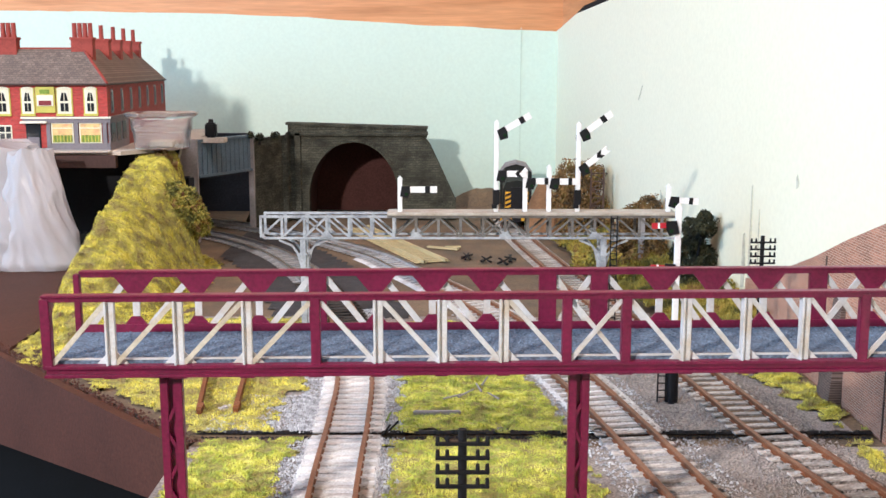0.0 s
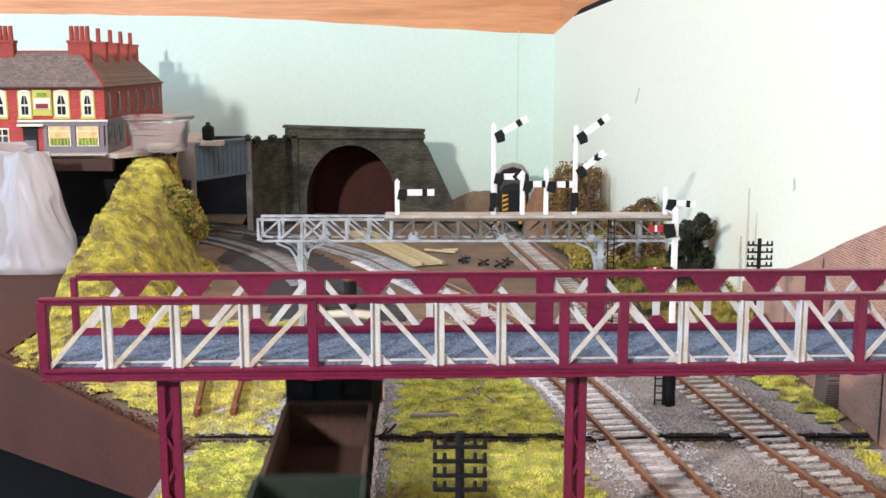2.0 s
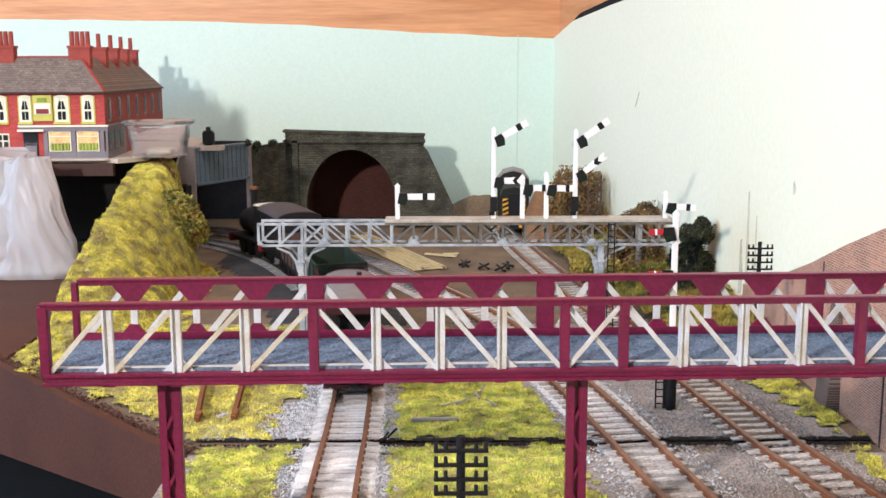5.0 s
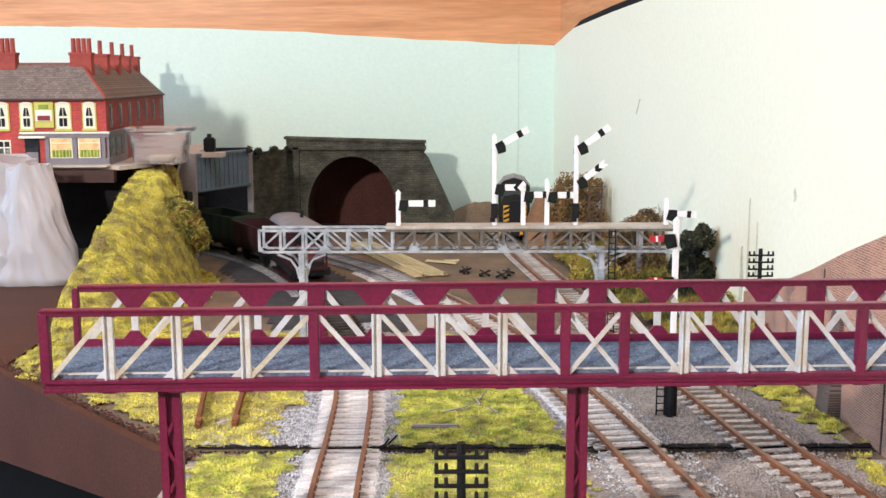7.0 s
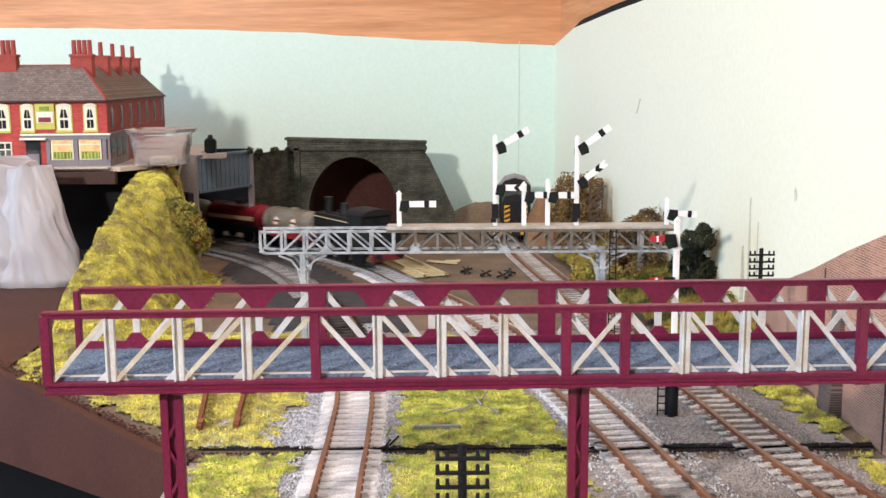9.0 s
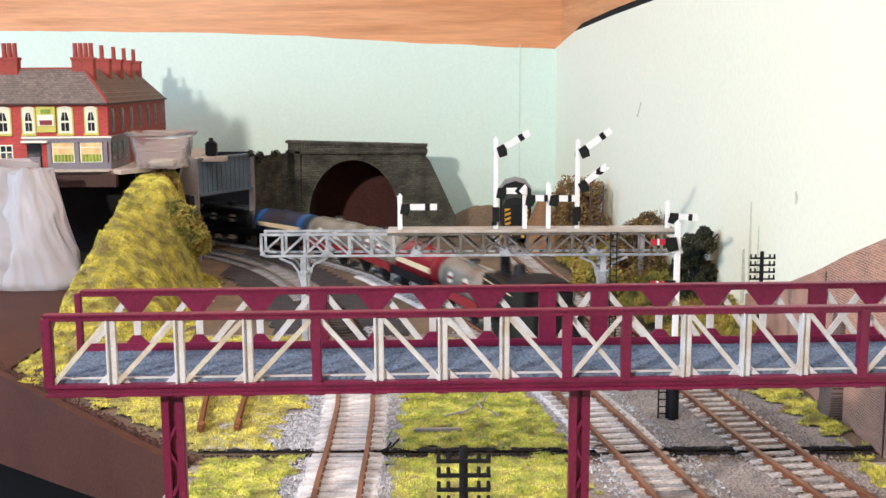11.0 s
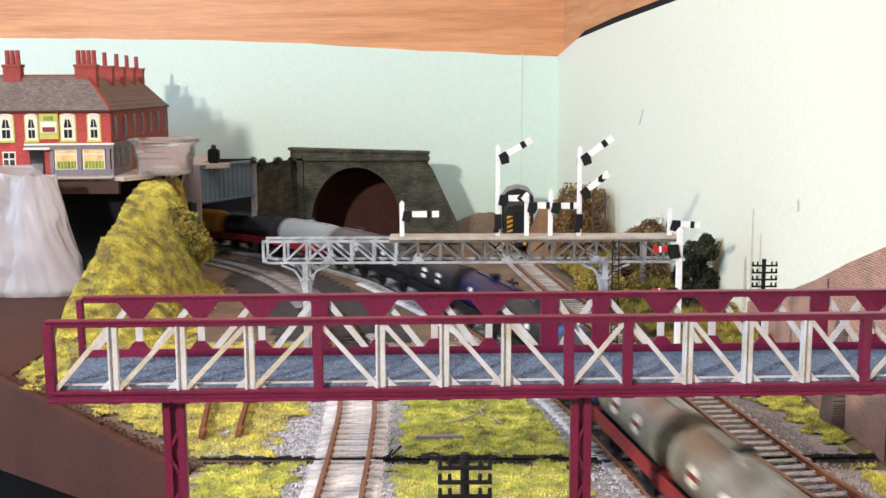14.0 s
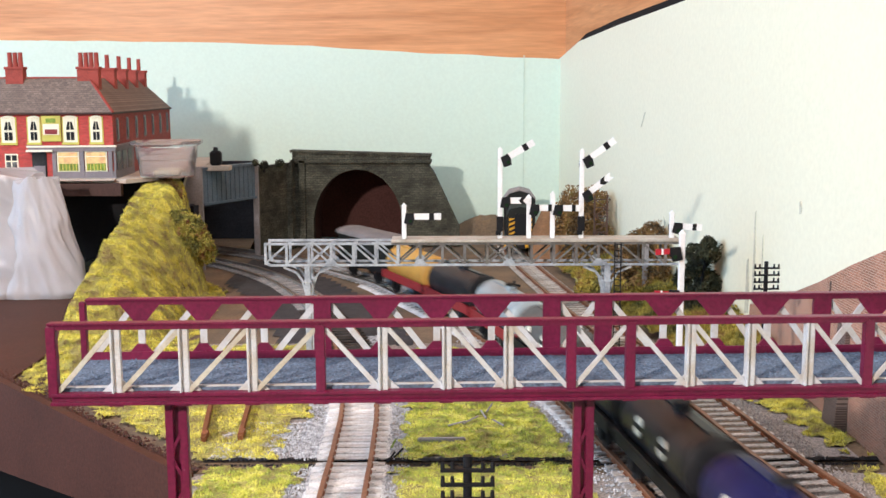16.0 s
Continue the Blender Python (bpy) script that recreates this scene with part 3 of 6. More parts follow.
            part("main_post", box(B(), (x - w / 1.2, far - 1.0, zb), (x + w / 1.2, far + 1.2, zt), 0.2), MAROON, t)
            continue
        part("post", box(B(), (x - 1.1, far + 0.2, zb + 1), (x + 1.1, far + 1.2, zt - 0.8)), WHITE, t)
        part("gusset", prism(B(), [(x - 6.6, zt - 0.6), (x + 6.6, zt - 0.6), (x + 1.4, zt - 7.0), (x - 1.4, zt - 7.0)], "y", far - 1.0, far - 0.2), MAROON, t)
        part("gusset", prism(B(), [(x - 6.2, zb + 1.0), (x + 6.2, zb + 1.0), (x + 1.4, zb + 7.0), (x - 1.4, zb + 7.0)], "y", far - 1.0, far - 0.2), MAROON, t)
    for k, (a, b) in enumerate(zip(fx, fx[1:])):
        lo, hi = zb + 1.2, zt - 1.0
        rising = k < 4
        cross = k in (8, 13)
        if rising or cross:
            part("diagonal", beam(B(), (a + 2, far + 0.6, lo), (b - 2, far + 0.6, hi), 1.9, 0.8), WHITE, t)
        if not rising:
            part("diagonal", beam(B(), (a + 2, far + 0.5, hi), (b - 2, far + 0.5, lo), 1.9, 0.8), WHITE, t)
    part("toe_board", box(B(), (left, far - 1.5, zb + 1.2), (right, far - 1.1, zb + 4.6), 0.1), MAROON, t, "maroon toe board along the deck")
    # legs: four corner angles laced together
    for x, half in ((-80.2, 3.3), (spread(40.2, near), 3.1), (spread(158, near), 3.2)):
        for yy in (near + 5.0,):
            leg = part("leg", box(B(), (x - half, yy - 1.4, -1.0), (x - half + 2.4, yy + 1.4, zb - 2.2), 0.2), MAROON, t)
            part("leg_angle", box(B(), (x + half - 2.4, yy - 1.4, -1.0), (x + half, yy + 1.4, zb - 2.2), 0.2), MAROON, leg)
            part("leg_web", box(B(), (x - half + 1.0, yy + 0.2, -1.0), (x + half - 1.0, yy + 1.2, zb - 2.2)), MAROON, leg)
            z, flip = 2.0, 1
            while z < zb - 12:
                part("lacing", beam(B(), (x - flip * (half - 1), yy - 0.9, z), (x + flip * (half - 1), yy - 0.9, z + 9), 1.0, 0.6), MAROON, leg)
                z, flip = z + 9, -flip
    rng = random.Random(3)
    for k, x in enumerate(edges[1:]):
        part("bolt_plate", box(B(), (x - 2.2, near - 1.9, zb - 2.7), (x + 1.6 + rng.random(), near - 1.0, zb - 1.8)), MAROON, t)
    return t


bridge()


# ---- grey signal gantry ----
def semaphore(name, x, y, z0, z1, arms, label, post_mat=SIGNAL_WHITE, r=1.25, lean=0.0):
    """arms: (height, length (sign: side), raise in degrees, colour, band, swallowtail)."""
    t = thing(name, label, "railway signal", "semaphore signals")
    part("post", box(B(), (x - r, y - r, z0), (x + r, y + r, z1), 0.25), post_mat, t)
    part("finial", prism(B(), [(x - r - 0.3, z1), (x + r + 0.3, z1), (x, z1 + 1.8)], "y", y - r, y + r), post_mat, t)
    if z1 - z0 > 40 and z0 > 60:
        part("motor_box", box(B(), (x - 1.8, y - 2.0, z0 + 4), (x + 1.8, y + 1.8, z0 + 12), 0.3), BLACK, t)
        part("counterweight", box(B(), (x - 2.4, y - 2.4, z0 + 2), (x + 0.4, y - 1.2, z0 + 4.4), 0.2), BLACK, t)
    for h, length, up, mat, band, tail in arms:
        side = 1 if length > 0 else -1
        length = abs(length)
        px = x + side * 1.0
        c, s = math.cos(radians(up)), math.sin(radians(up))

        def at(u, v, px=px, h=h, side=side, c=c, s=s):
            return (px + side * (u * c - v * s), h + u * s + v * c)
        notch = 1.6 if tail else 0.0
        thin = 1.8 if mat is SIGNAL_WHITE else 1.25
        b0, b1 = (0.66, 0.80) if mat is SIGNAL_WHITE else (0.68, 0.76)
        blade = part("arm", prism(B(), [at(4.0, -thin * 0.9), at(length, -thin), at(length - notch, 0), at(length, thin), at(4.0, thin * 0.9)], "y", y - 1.9, y - 1.4), mat, t, "semaphore arm")
        if band:
            part("band", prism(B(), [at(length * b0, -thin), at(length * b1, -thin), at(length * b1 - notch, 0), at(length * b1, thin), at(length * b0, thin), at(length * b0 - notch, 0)], "y", y - 2.1, y - 1.3), BLACK if mat is SIGNAL_WHITE else SIGNAL_WHITE, blade)
        plate = part("spectacle", prism(B(), [at(-1, -3.6), at(3.2, -4.6), at(4.6, -1.4), at(4.4, 1.8), at(0, 1.8)], "y", y - 2.2, y - 1.5), BLACK, t, "black spectacle plate")
        part("lens", rod(B(), (at(2.4, -2.4)[0], y - 2.6, at(2.4, -2.4)[1]), (at(2.4, -2.4)[0], y - 1.4, at(2.4, -2.4)[1]), 0.9), LENS, plate)
        part("lamp", box(B(), (x - side * 0.2 - 1.0, y + r, h - 3.2), (x - side * 0.2 + 1.2, y + r + 2, h + 0.4), 0.2), BLACK, t)
    return t


def ladder(t, x, y, z0, z1, w=3.4, mat=BLACK):
    lad = part("ladder", box(B(), (x - w / 2 - 0.3, y - 0.3, z0), (x - w / 2 + 0.3, y + 0.3, z1)), mat, t)
    part("ladder_rail", box(B(), (x + w / 2 - 0.3, y - 0.3, z0), (x + w / 2 + 0.3, y + 0.3, z1)), mat, lad)
    z = z0 + 2
    while z < z1:
        part("rung", box(B(), (x - w / 2, y - 0.25, z - 0.25), (x + w / 2, y + 0.25, z + 0.25)), mat, lad)
        z += 3.2


def gantry():
    t = thing("signal_gantry", "grey lattice girder signal gantry spanning the tracks", "signal gantry")
    y0, y1, zb, zt, left, right = 568.0, 582.0, 51.0, 64.0, -98.5, 124.5
    for y in (y0, y1):
        part("top_chord", box(B(), (left, y - 0.6, zt - 1.4), (-30, y + 0.6, zt), 0.15), GANTRY, t)
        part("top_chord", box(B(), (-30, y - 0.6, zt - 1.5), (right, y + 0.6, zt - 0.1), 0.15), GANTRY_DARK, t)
        part("bottom_chord", box(B(), (left + 2.5, y - 0.6, zb), (right, y + 0.6, zb + 1.3), 0.15), GANTRY, t)
        part("end_post", prism(B(), [(left, zt - 1), (left + 1.3, zt - 1), (left + 1.4, zb + 3.0), (left + 3.4, zb + 1.2), (left + 3.0, zb), (left + 1, zb + 1.0), (left, zb + 3)], "y", y - 0.6, y + 0.6), GANTRY, t)
        xs = [left + 12 * k for k in range(1, 19)]
        for k, x in enumerate(xs):
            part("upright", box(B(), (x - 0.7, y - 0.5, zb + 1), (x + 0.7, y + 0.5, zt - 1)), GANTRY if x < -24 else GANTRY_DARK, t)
            if k % 4 == 2:
                part("plate", prism(B(), [(x - 4, zb + 1), (x + 4, zb + 1), (x + 1, zb + 4), (x - 1, zb + 4)], "y", y - 0.8, y - 0.3), GANTRY, t)
        for k, a in enumerate([left] + xs):
            b = a + 12
            if b > right + 1:
                break
            lo, hi = zb + 1.2, zt - 1.2
            if k in (2, 10, 14):
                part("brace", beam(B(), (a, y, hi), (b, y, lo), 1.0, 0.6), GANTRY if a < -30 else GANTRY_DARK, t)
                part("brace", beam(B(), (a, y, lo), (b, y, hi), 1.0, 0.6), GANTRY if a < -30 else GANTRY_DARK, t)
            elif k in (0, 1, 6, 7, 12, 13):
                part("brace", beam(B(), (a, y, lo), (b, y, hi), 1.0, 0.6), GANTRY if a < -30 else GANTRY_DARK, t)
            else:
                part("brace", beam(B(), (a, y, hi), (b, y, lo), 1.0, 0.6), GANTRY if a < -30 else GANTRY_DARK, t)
    for k in range(1, 19):
        x = left + 12 * k
        part("cross_tie", box(B(), (x - 0.5, y0, zb + 0.2), (x + 0.5, y1, zb + 1.0)), GANTRY, t)
    part("walkway", box(B(), (-30, y0 - 1.5, zt), (right + 1, y1 + 1.5, zt + 1.3), 0.2), WALKWAY, t, "pale timber walkway on top")
    for x in (-75.4, 86.5):
        for y in (y0 + 1, y1 - 1):
            post = part("post", box(B(), (x - 1.6, y - 1.6, -1.2), (x + 1.6, y + 1.6, zb), 0.3), GANTRY, t)
            part("capital", box(B(), (x - 2.4, y - 2.2, zb - 9), (x + 2.4, y + 2.2, zb - 7.6), 0.3), GANTRY, post)
            for sgn in (-1, 1):
                pts = [(x + sgn * 1.5, zb - 14), (x + sgn * 3.0, zb - 8), (x + sgn * 6, zb - 3.6), (x + sgn * 13, zb - 0.6)]
                bm = B()
                for p, q in zip(pts, pts[1:]):
                    beam(bm, (p[0], y, p[1]), (q[0], y, q[1]), 1.1, 1.0)
                part("bracket", bm, GANTRY, post, "curved bracket")
    ladder(t, 91.5, y0 - 2.5, 0, 64)
    return t


gantry()
W, R_ = SIGNAL_WHITE, RED
semaphore("semaphore_signal", -23.2, 573, 65.3, 83, [(77.5, 19, 0, W, True, False)], "short white signal post with one white arm level", W)
semaphore("semaphore_signal", 28.6, 573, 65.3, 113, [(107.5, 19.5, 30, W, True, False), (86, 16, 0, W, True, True)], "tall white signal post with raised arm above a level arm", W)
semaphore("semaphore_signal", 44.2, 573, 65.3, 87.5, [(82, 14, 0, W, True, False)], "short white signal post with a small level arm", W)
semaphore("semaphore_signal", 57.0, 573, 65.3, 89, [(81.8, 14, 0, W, True, False)], "short white signal post with a small level arm", W)
semaphore("semaphore_signal", 72.5, 573, 65.3, 112, [(106.5, 20, 36, W, True, False), (88, 19, 38, W, True, True)], "tall white signal post with two raised arms", W)
semaphore("semaphore_signal", 121.5, 573, 65.3, 78.5, [(72, 15, -4, W, True, False)], "white signal post at the gantry's end", W)
sig = semaphore("junction_signal", 99.2, 446, 14, 84.5, [(77.5, -10.5, -2, R_, True, False), (59, -10.5, 2, R_, True, False)], "white signal post with two red arms and a black base", W, 1.2)
part("base", rod(B(), (99.2, 446, -1), (99.2, 446, 15), 2.6, sides=16), BLACK, sig, "black round base")
ladder(sig, 94.4, 445, 0, 26)
part("base_platform", box(B(), (92, 443, 14), (100, 449, 15)), BLACK, sig)


# ---- telegraph poles ----
def telegraph_pole(x, y, height, lean=0):
    t = thing("telegraph_pole", "black telegraph pole with four insulator arms", "telegraph pole", "telegraph poles", (x, y, -1), 0)
    part("pole", rod(B(), (0, 0, 0), (0, 0, height), 1.2, 0.95, 12), BLACK, t)
    for k in range(4):
        z = height - 2.2 - 3.25 * k
        arm = part("crossarm", box(B(), (-5.9, -1.7, z - 1.1), (5.9, -0.8, z - 0.3), 0.1), BLACK, t)
        for u in (-5.4, -3.3, 3.3, 5.4):
            part("insulator", rod(B(), (u, -1.25, z - 0.4), (u, -1.25, z + 1.2), 0.5, 0.4, 8), BLACK, arm)
    return t


telegraph_pole(4.2, 222, 67.5)
telegraph_pole(147.5, 487, 67)


# ---- tunnel mouth ----
def tunnel():
    t = thing("tunnel_portal", "dark stone tunnel mouth with parapet and sloping wing walls", "tunnel portal")
    y0, y1 = 990, 1004
    cx, rx, spring, top = -83, 41.5, 34, 72
    arch = [(cx - rx, 0), (cx - rx, spring * 0.6)] + [(cx - rx * math.cos(a), spring * 0.6 + (top - spring * 0.6) * math.sin(a)) for a in [math.pi * k / 24 for k in range(1, 24)]] + [(cx + rx, spring * 0.6), (cx + rx, 0)]
    bm = B()
    fronts = []
    for y in (y0, y1):
        inner_v = [bm.verts.new((u, y, v)) for u, v in arch]
        n = len(arch)
        out_v = []
        for k, (u, v) in enumerate(arch):
            f = k / (n - 1)
            if f < 0.25:
                p = (-142, 84 * f / 0.25)
            elif f > 0.75:
                p = (-17, 84 * (1 - f) / 0.25)
            else:
                p = (-142 + 125 * (f - 0.25) / 0.5, 84)
            out_v.append(bm.verts.new((p[0], y, p[1])))
        for k in range(n - 1):
            bm.faces.new((inner_v[k], inner_v[k + 1], out_v[k + 1], out_v[k]))
        fronts.append((inner_v, out_v))
    for k in range(len(arch) - 1):
        bm.faces.new((fronts[0][0][k], fronts[0][0][k + 1], fronts[1][0][k + 1], fronts[1][0][k]))
        bm.faces.new((fronts[0][1][k], fronts[0][1][k + 1], fronts[1][1][k + 1], fronts[1][1][k]))
    part("face_wall", bm, PORTAL, t)
    for k in range(26):
        a0, a1 = math.pi * k / 26 + 0.01, math.pi * (k + 1) / 26 - 0.01
        q = []
        for a, e in ((a0, 0), (a1, 0), (a1, 4.5), (a0, 4.5)):
            q.append((cx - (rx + e) * math.cos(a), spring * 0.6 + (top - spring * 0.6 + e) * math.sin(a)))
        part("voussoir", prism(B(), q, "y", y0 - 1.0, y0 + 3), PORTAL, t)
    part("string_course", box(B(), (-145, y0 - 3, 78), (-14, y1 + 2, 81), 0.4), PORTAL, t)
    part("parapet", prism(B(), [(-143, 80), (-15, 76.0), (-15, 84.5), (-143, 88.5)], "y", y0 - 0.5, y1), PORTAL, t)
    part("coping", prism(B(), [(-145, 88), (-14, 84.0), (-14, 86.2), (-145, 90.2)], "y", y0 - 2, y1 + 1), PORTAL, t)
    part("pier", box(B(), (-137, y0 - 3, 0), (-131.5, y0 + 2, 84), 0.3), PORTAL, t)
    part("wing_wall", prism(B(), [(-142, 0), (-142, 82), (-146, 76), (-182, 0)], "y", y0 - 14, y0 + 4), PORTAL, t)
    part("wing_wall", prism(B(), [(-17, 0), (-17, 76), (-12, 70), (12, 18), (12, 0)], "y", y0 + 1, y0 + 14), PORTAL, t)
    bm = B()
    lining = [(u, v) for u, v in arch]
    rows = [[bm.verts.new((u, y, v)) for u, v in lining] for y in (y1 - 1, y1 + 50)]
    for k in range(len(lining) - 1):
        bm.faces.new((rows[0][k], rows[0][k + 1], rows[1][k + 1], rows[1][k]))
    bm.faces.new(rows[1])
    part("lining", bm, TUNNEL_IN, t, "dark red tunnel lining")
    return t


tunnel()


# ---- road level with the pub, girder bridge ----
ROAD_Z = 80.0
bm = B()
slab(bm, [(-900, 790), (-238, 790), (-212, 830), (-205, 860), (-225, 1059), (-900, 1059)], ROAD_Z - 3, ROAD_Z)
solid("street_level", bm, PAVEMENT, "pale street surface raised above the railway", "street", kind="structure")
bm = B()
beam(bm, (-900, 786, ROAD_Z - 7.0), (-240, 786, ROAD_Z - 7.0), 9, 6, (0, 1, 0))
solid("street_edge", bm, FASCIA, "dark brown board edge under the street", "fascia", kind="structure")
# flat black panel standing in for the shade under the street
bm = box(B(), (-900, 806, -1), (-232, 812, ROAD_Z - 3.5))
solid("under_street_shade", bm, VOID, "black panel for the shade under the street", "recess", kind="structure")


def girder_bridge():
    t = thing("girder_bridge", "blue-grey plate girder road bridge over the curving tracks", "road bridge")
    a, b = Vector((-199, 868)), Vector((-166, 930))
    d = (b - a).normalized()
    n = Vector((-d.y, d.x))

    def strip(o0, o1, z0, z1, e0=0.0, e1=0.0, mat=GIRDER, name="girder", parent=None):
        p = [a - d * e0 + n * o0, b + d * e1 + n * o0, b + d * e1 + n * o1, a - d * e0 + n * o1]
        return part(name, prism(B(), [(v.x, v.y) for v in p], "z", z0, z1), mat, parent or t)

    main = strip(0, 3, 53, 82)
    strip(-1.5, 4.5, 81, 83, 0, 0, GIRDER, "top_flange", main)
    strip(-1.5, 4.5, 52, 54, 0, 0, GIRDER, "bottom_flange", main)
    for k in range(1, 12):
        p = a.lerp(b, k / 12)
        q = [p + n * -0.6 + d * -0.4, p + n * -0.6 + d * 0.4, p + d * 0.4, p + d * -0.4]
        part("stiffener", prism(B(), [(v.x, v.y) for v in q], "z", 54, 81), GIRDER, main)
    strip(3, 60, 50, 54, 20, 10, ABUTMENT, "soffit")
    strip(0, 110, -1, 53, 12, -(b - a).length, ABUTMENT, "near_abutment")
    bm = box(B(), (b.x - 3, b.y - 2, -1), (b.x + 1.5, b.y + 3, 82))
    part("far_pillar", bm, CONCRETE, t)
    bm = prism(B(), [(-198.5, -1), (-198.5, 83), (-207, 84.5), (-221, 45), (-221, -1)], "y", 863, 867.5)
    wing = part("wing_wall", bm, CONCRETE, t, "grey concrete wing wall")
    part("wing_edge", beam(B(), (-207.5, 862.6, 84.8), (-221.5, 862.6, 45), 1.6, 1.2), WHITE_MARK, wing, "white card edge")
    return t


girder_bridge()
bm = B()
prism(bm, [(-165, 934), (-141, 989), (-145, 991), (-169, 937)], "z", -1, 79)
solid("retaining_wall", bm, PORTAL, "low mossy wall between bridge and tunnel", "wall", kind="structure")
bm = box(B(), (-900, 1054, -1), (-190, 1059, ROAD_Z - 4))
solid("back_recess", bm, ABUTMENT, "recess behind the girder bridge, shade put into its colour", "recess", kind="structure")


# ---- pub ----
def pub():
    t = thing("public_house", "red brick corner pub with slate roof and grey shopfront", "building", at=(-249, 800, ROAD_Z), turn=3.6)
    # local: x along the street front (negative to the far end), y back, z up
    wid, dep, eave = -150, 222, 49.5
    part("wall", box(B(), (wid, 0, 0), (0, 2.5, eave)), PUB_BRICK, t)
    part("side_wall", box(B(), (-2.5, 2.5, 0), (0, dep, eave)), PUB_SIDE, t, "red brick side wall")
    part("back_wall", box(B(), (wid, dep - 2, 0), (-2.5, dep, eave)), PUB_BRICK, t)
    part("far_wall", box(B(), (wid, 2.5, 0), (wid + 2.5, dep - 2, eave)), PUB_BRICK, t)
    ridge = 75
    part("roof", prism(B(), [(-2.5, eave - 1), (24, ridge), (50, eave - 1)], "x", wid, -22), SLATE, t)
    bm = B()
    # hipped wing along the side street
    v = [bm.verts.new(p) for p in [(1.5, -2.5, eave - 0.5), (1.5, dep, eave - 0.5), (-46, dep, eave - 0.5), (-46, -2.5, eave - 0.5), (-22, 24, ridge), (-22, dep - 22, ridge)]]
    for f in ((0, 1, 5, 4), (1, 2, 5), (2, 3, 4, 5), (3, 0, 4), (0, 3, 2, 1)):
        bm.faces.new([v[k] for k in f])
    part("roof", bm, SLATE, t)
    part("hip_tile", beam(B(), (1.2, -2.3, eave), (-22, 24, ridge + 0.4), 1.6, 1.2, (0, 0, 1)), CHIMNEY, t, "red hip ridge tiles")
    part("ridge_tile", beam(B(), (wid, 24, ridge + 0.2), (-22, 24, ridge + 0.2), 1.4, 1.2, (0, 0, 1)), CHIMNEY, t)
    part("gutter", box(B(), (wid, -3.2, eave - 1.6), (1.6, -1.6, eave - 0.2), 0.2), FASCIA, t)
    part("gutter", box(B(), (0.4, -2, eave - 1.6), (2.0, dep, eave - 0.2), 0.2), FASCIA, t)
    for x, y, w, pots in ((-76, 24, 13, 3), (-22, 26, 16, 4), (-21, 78, 13, 1), (-21, 118, 13, 1), (-22, 160, 13, 1), (-22, 198, 12, 1)):
        stack = part("chimney", box(B(), (x - w / 2, y - 4.5, ridge - 10), (x + w / 2, y + 4.5, ridge + 8), 0.2), CHIMNEY, t, "red brick chimney stack")
        part("stack_cap", box(B(), (x - w / 2 - 0.7, y - 5.2, ridge + 6.4), (x + w / 2 + 0.7, y + 5.2, ridge + 8.4), 0.2), CHIMNEY, stack)
        for k in range(pots):
            px = x + (k - (pots - 1) / 2) * 3.9
            part("chimney_pot", rod(B(), (px, y, ridge + 8), (px, y, ridge + 19), 1.9, 1.7, 12), CHIMNEY, stack)
    # upper windows
    for x in (-12, -31, -57.5, -76, -98, -120):
        big = 5.4 if x in (-31, -76) else 4.5
        w = part("window", box(B(), (x - big, -0.7, 27), (x + big, 0.1, 45.5), 0.3), PALE_FRAME, t, "cream sash window with yellow sill")
        for sx in (-1, 1):
            for zz in (29.0, 36.6):
                part("pane", box(B(), (x + sx * big * 0.29 - big * 0.235, -1.0, zz), (x + sx * big * 0.29 + big * 0.235, -0.6, zz + 6.0)), DARK_GLASS, w)
        part("arch_head", prism(B(), [(x + big * math.cos(math.pi * k / 8), 45.3 + 1.8 * math.sin(math.pi * k / 8)) for k in range(9)], "y", -0.7, 0.1), PALE_FRAME, w)
        for sx in (-1, 1):
            part("curtain", prism(B(), [(x + sx * big * 0.62, 44.5), (x + sx * big * 0.20, 44.5), (x + sx * big * 0.50, 38), (x + sx * big * 0.62, 36)], "y", -1.3, -0.9), PALE_FRAME, w)
        part("surround", box(B(), (x - big - 0.7, -0.5, 26), (x + big + 0.7, 0.05, 46.2), 0.2), YELLOW_TRIM, w)
        part("sill", box(B(), (x - big - 0.8, -1.8, 25.6), (x + big + 0.8, -0.2, 27.2)), YELLOW_TRIM, w)
    # inn sign
    sign = part("hanging_sign", box(B(), (-51.5, -2.0, 28), (-37.5, -0.6, 47), 0.3), YELLOW_TRIM, t, "green and yellow picture sign")
    part("sign_picture", box(B(), (-50.4, -2.4, 33), (-38.6, -1.9, 41)), WHITE_MARK, sign)
    part("sign_picture", box(B(), (-49, -2.7, 33.5), (-40, -2.3, 37.0)), TANK_RED, sign)
    part("sign_picture", box(B(), (-48, -2.4, 42), (-41, -1.9, 45)), CURTAIN, sign)
    # shopfront
    part("fascia_board", box(B(), (-62, -2.2, 20.5), (2, 0.1, 24.2), 0.2), GREY_SHOP, t)
    part("fascia_cap", box(B(), (-63, -3.0, 23.6), (2.6, 0.1, 25.0), 0.2), WHITE_MARK, t)
    part("shop_base", box(B(), (-44, -1.8, 0), (1.2, 0.1, 5.5)), GREY_SHOP, t)
    for x in (-43.6, -23.4, -2.6):
        part("pilaster", box(B(), (x - 1.4, -2.0, 0), (x + 1.6, 0.1, 21), 0.2), GREY_SHOP, t)
    for x in (-33.4, -13.0):
        w = part("shop_window", box(B(), (x - 8.2, -1.2, 5.2), (x + 8.0, -0.1, 20.6)), PALE_FRAME, t, "shop window with a printed warm interior")
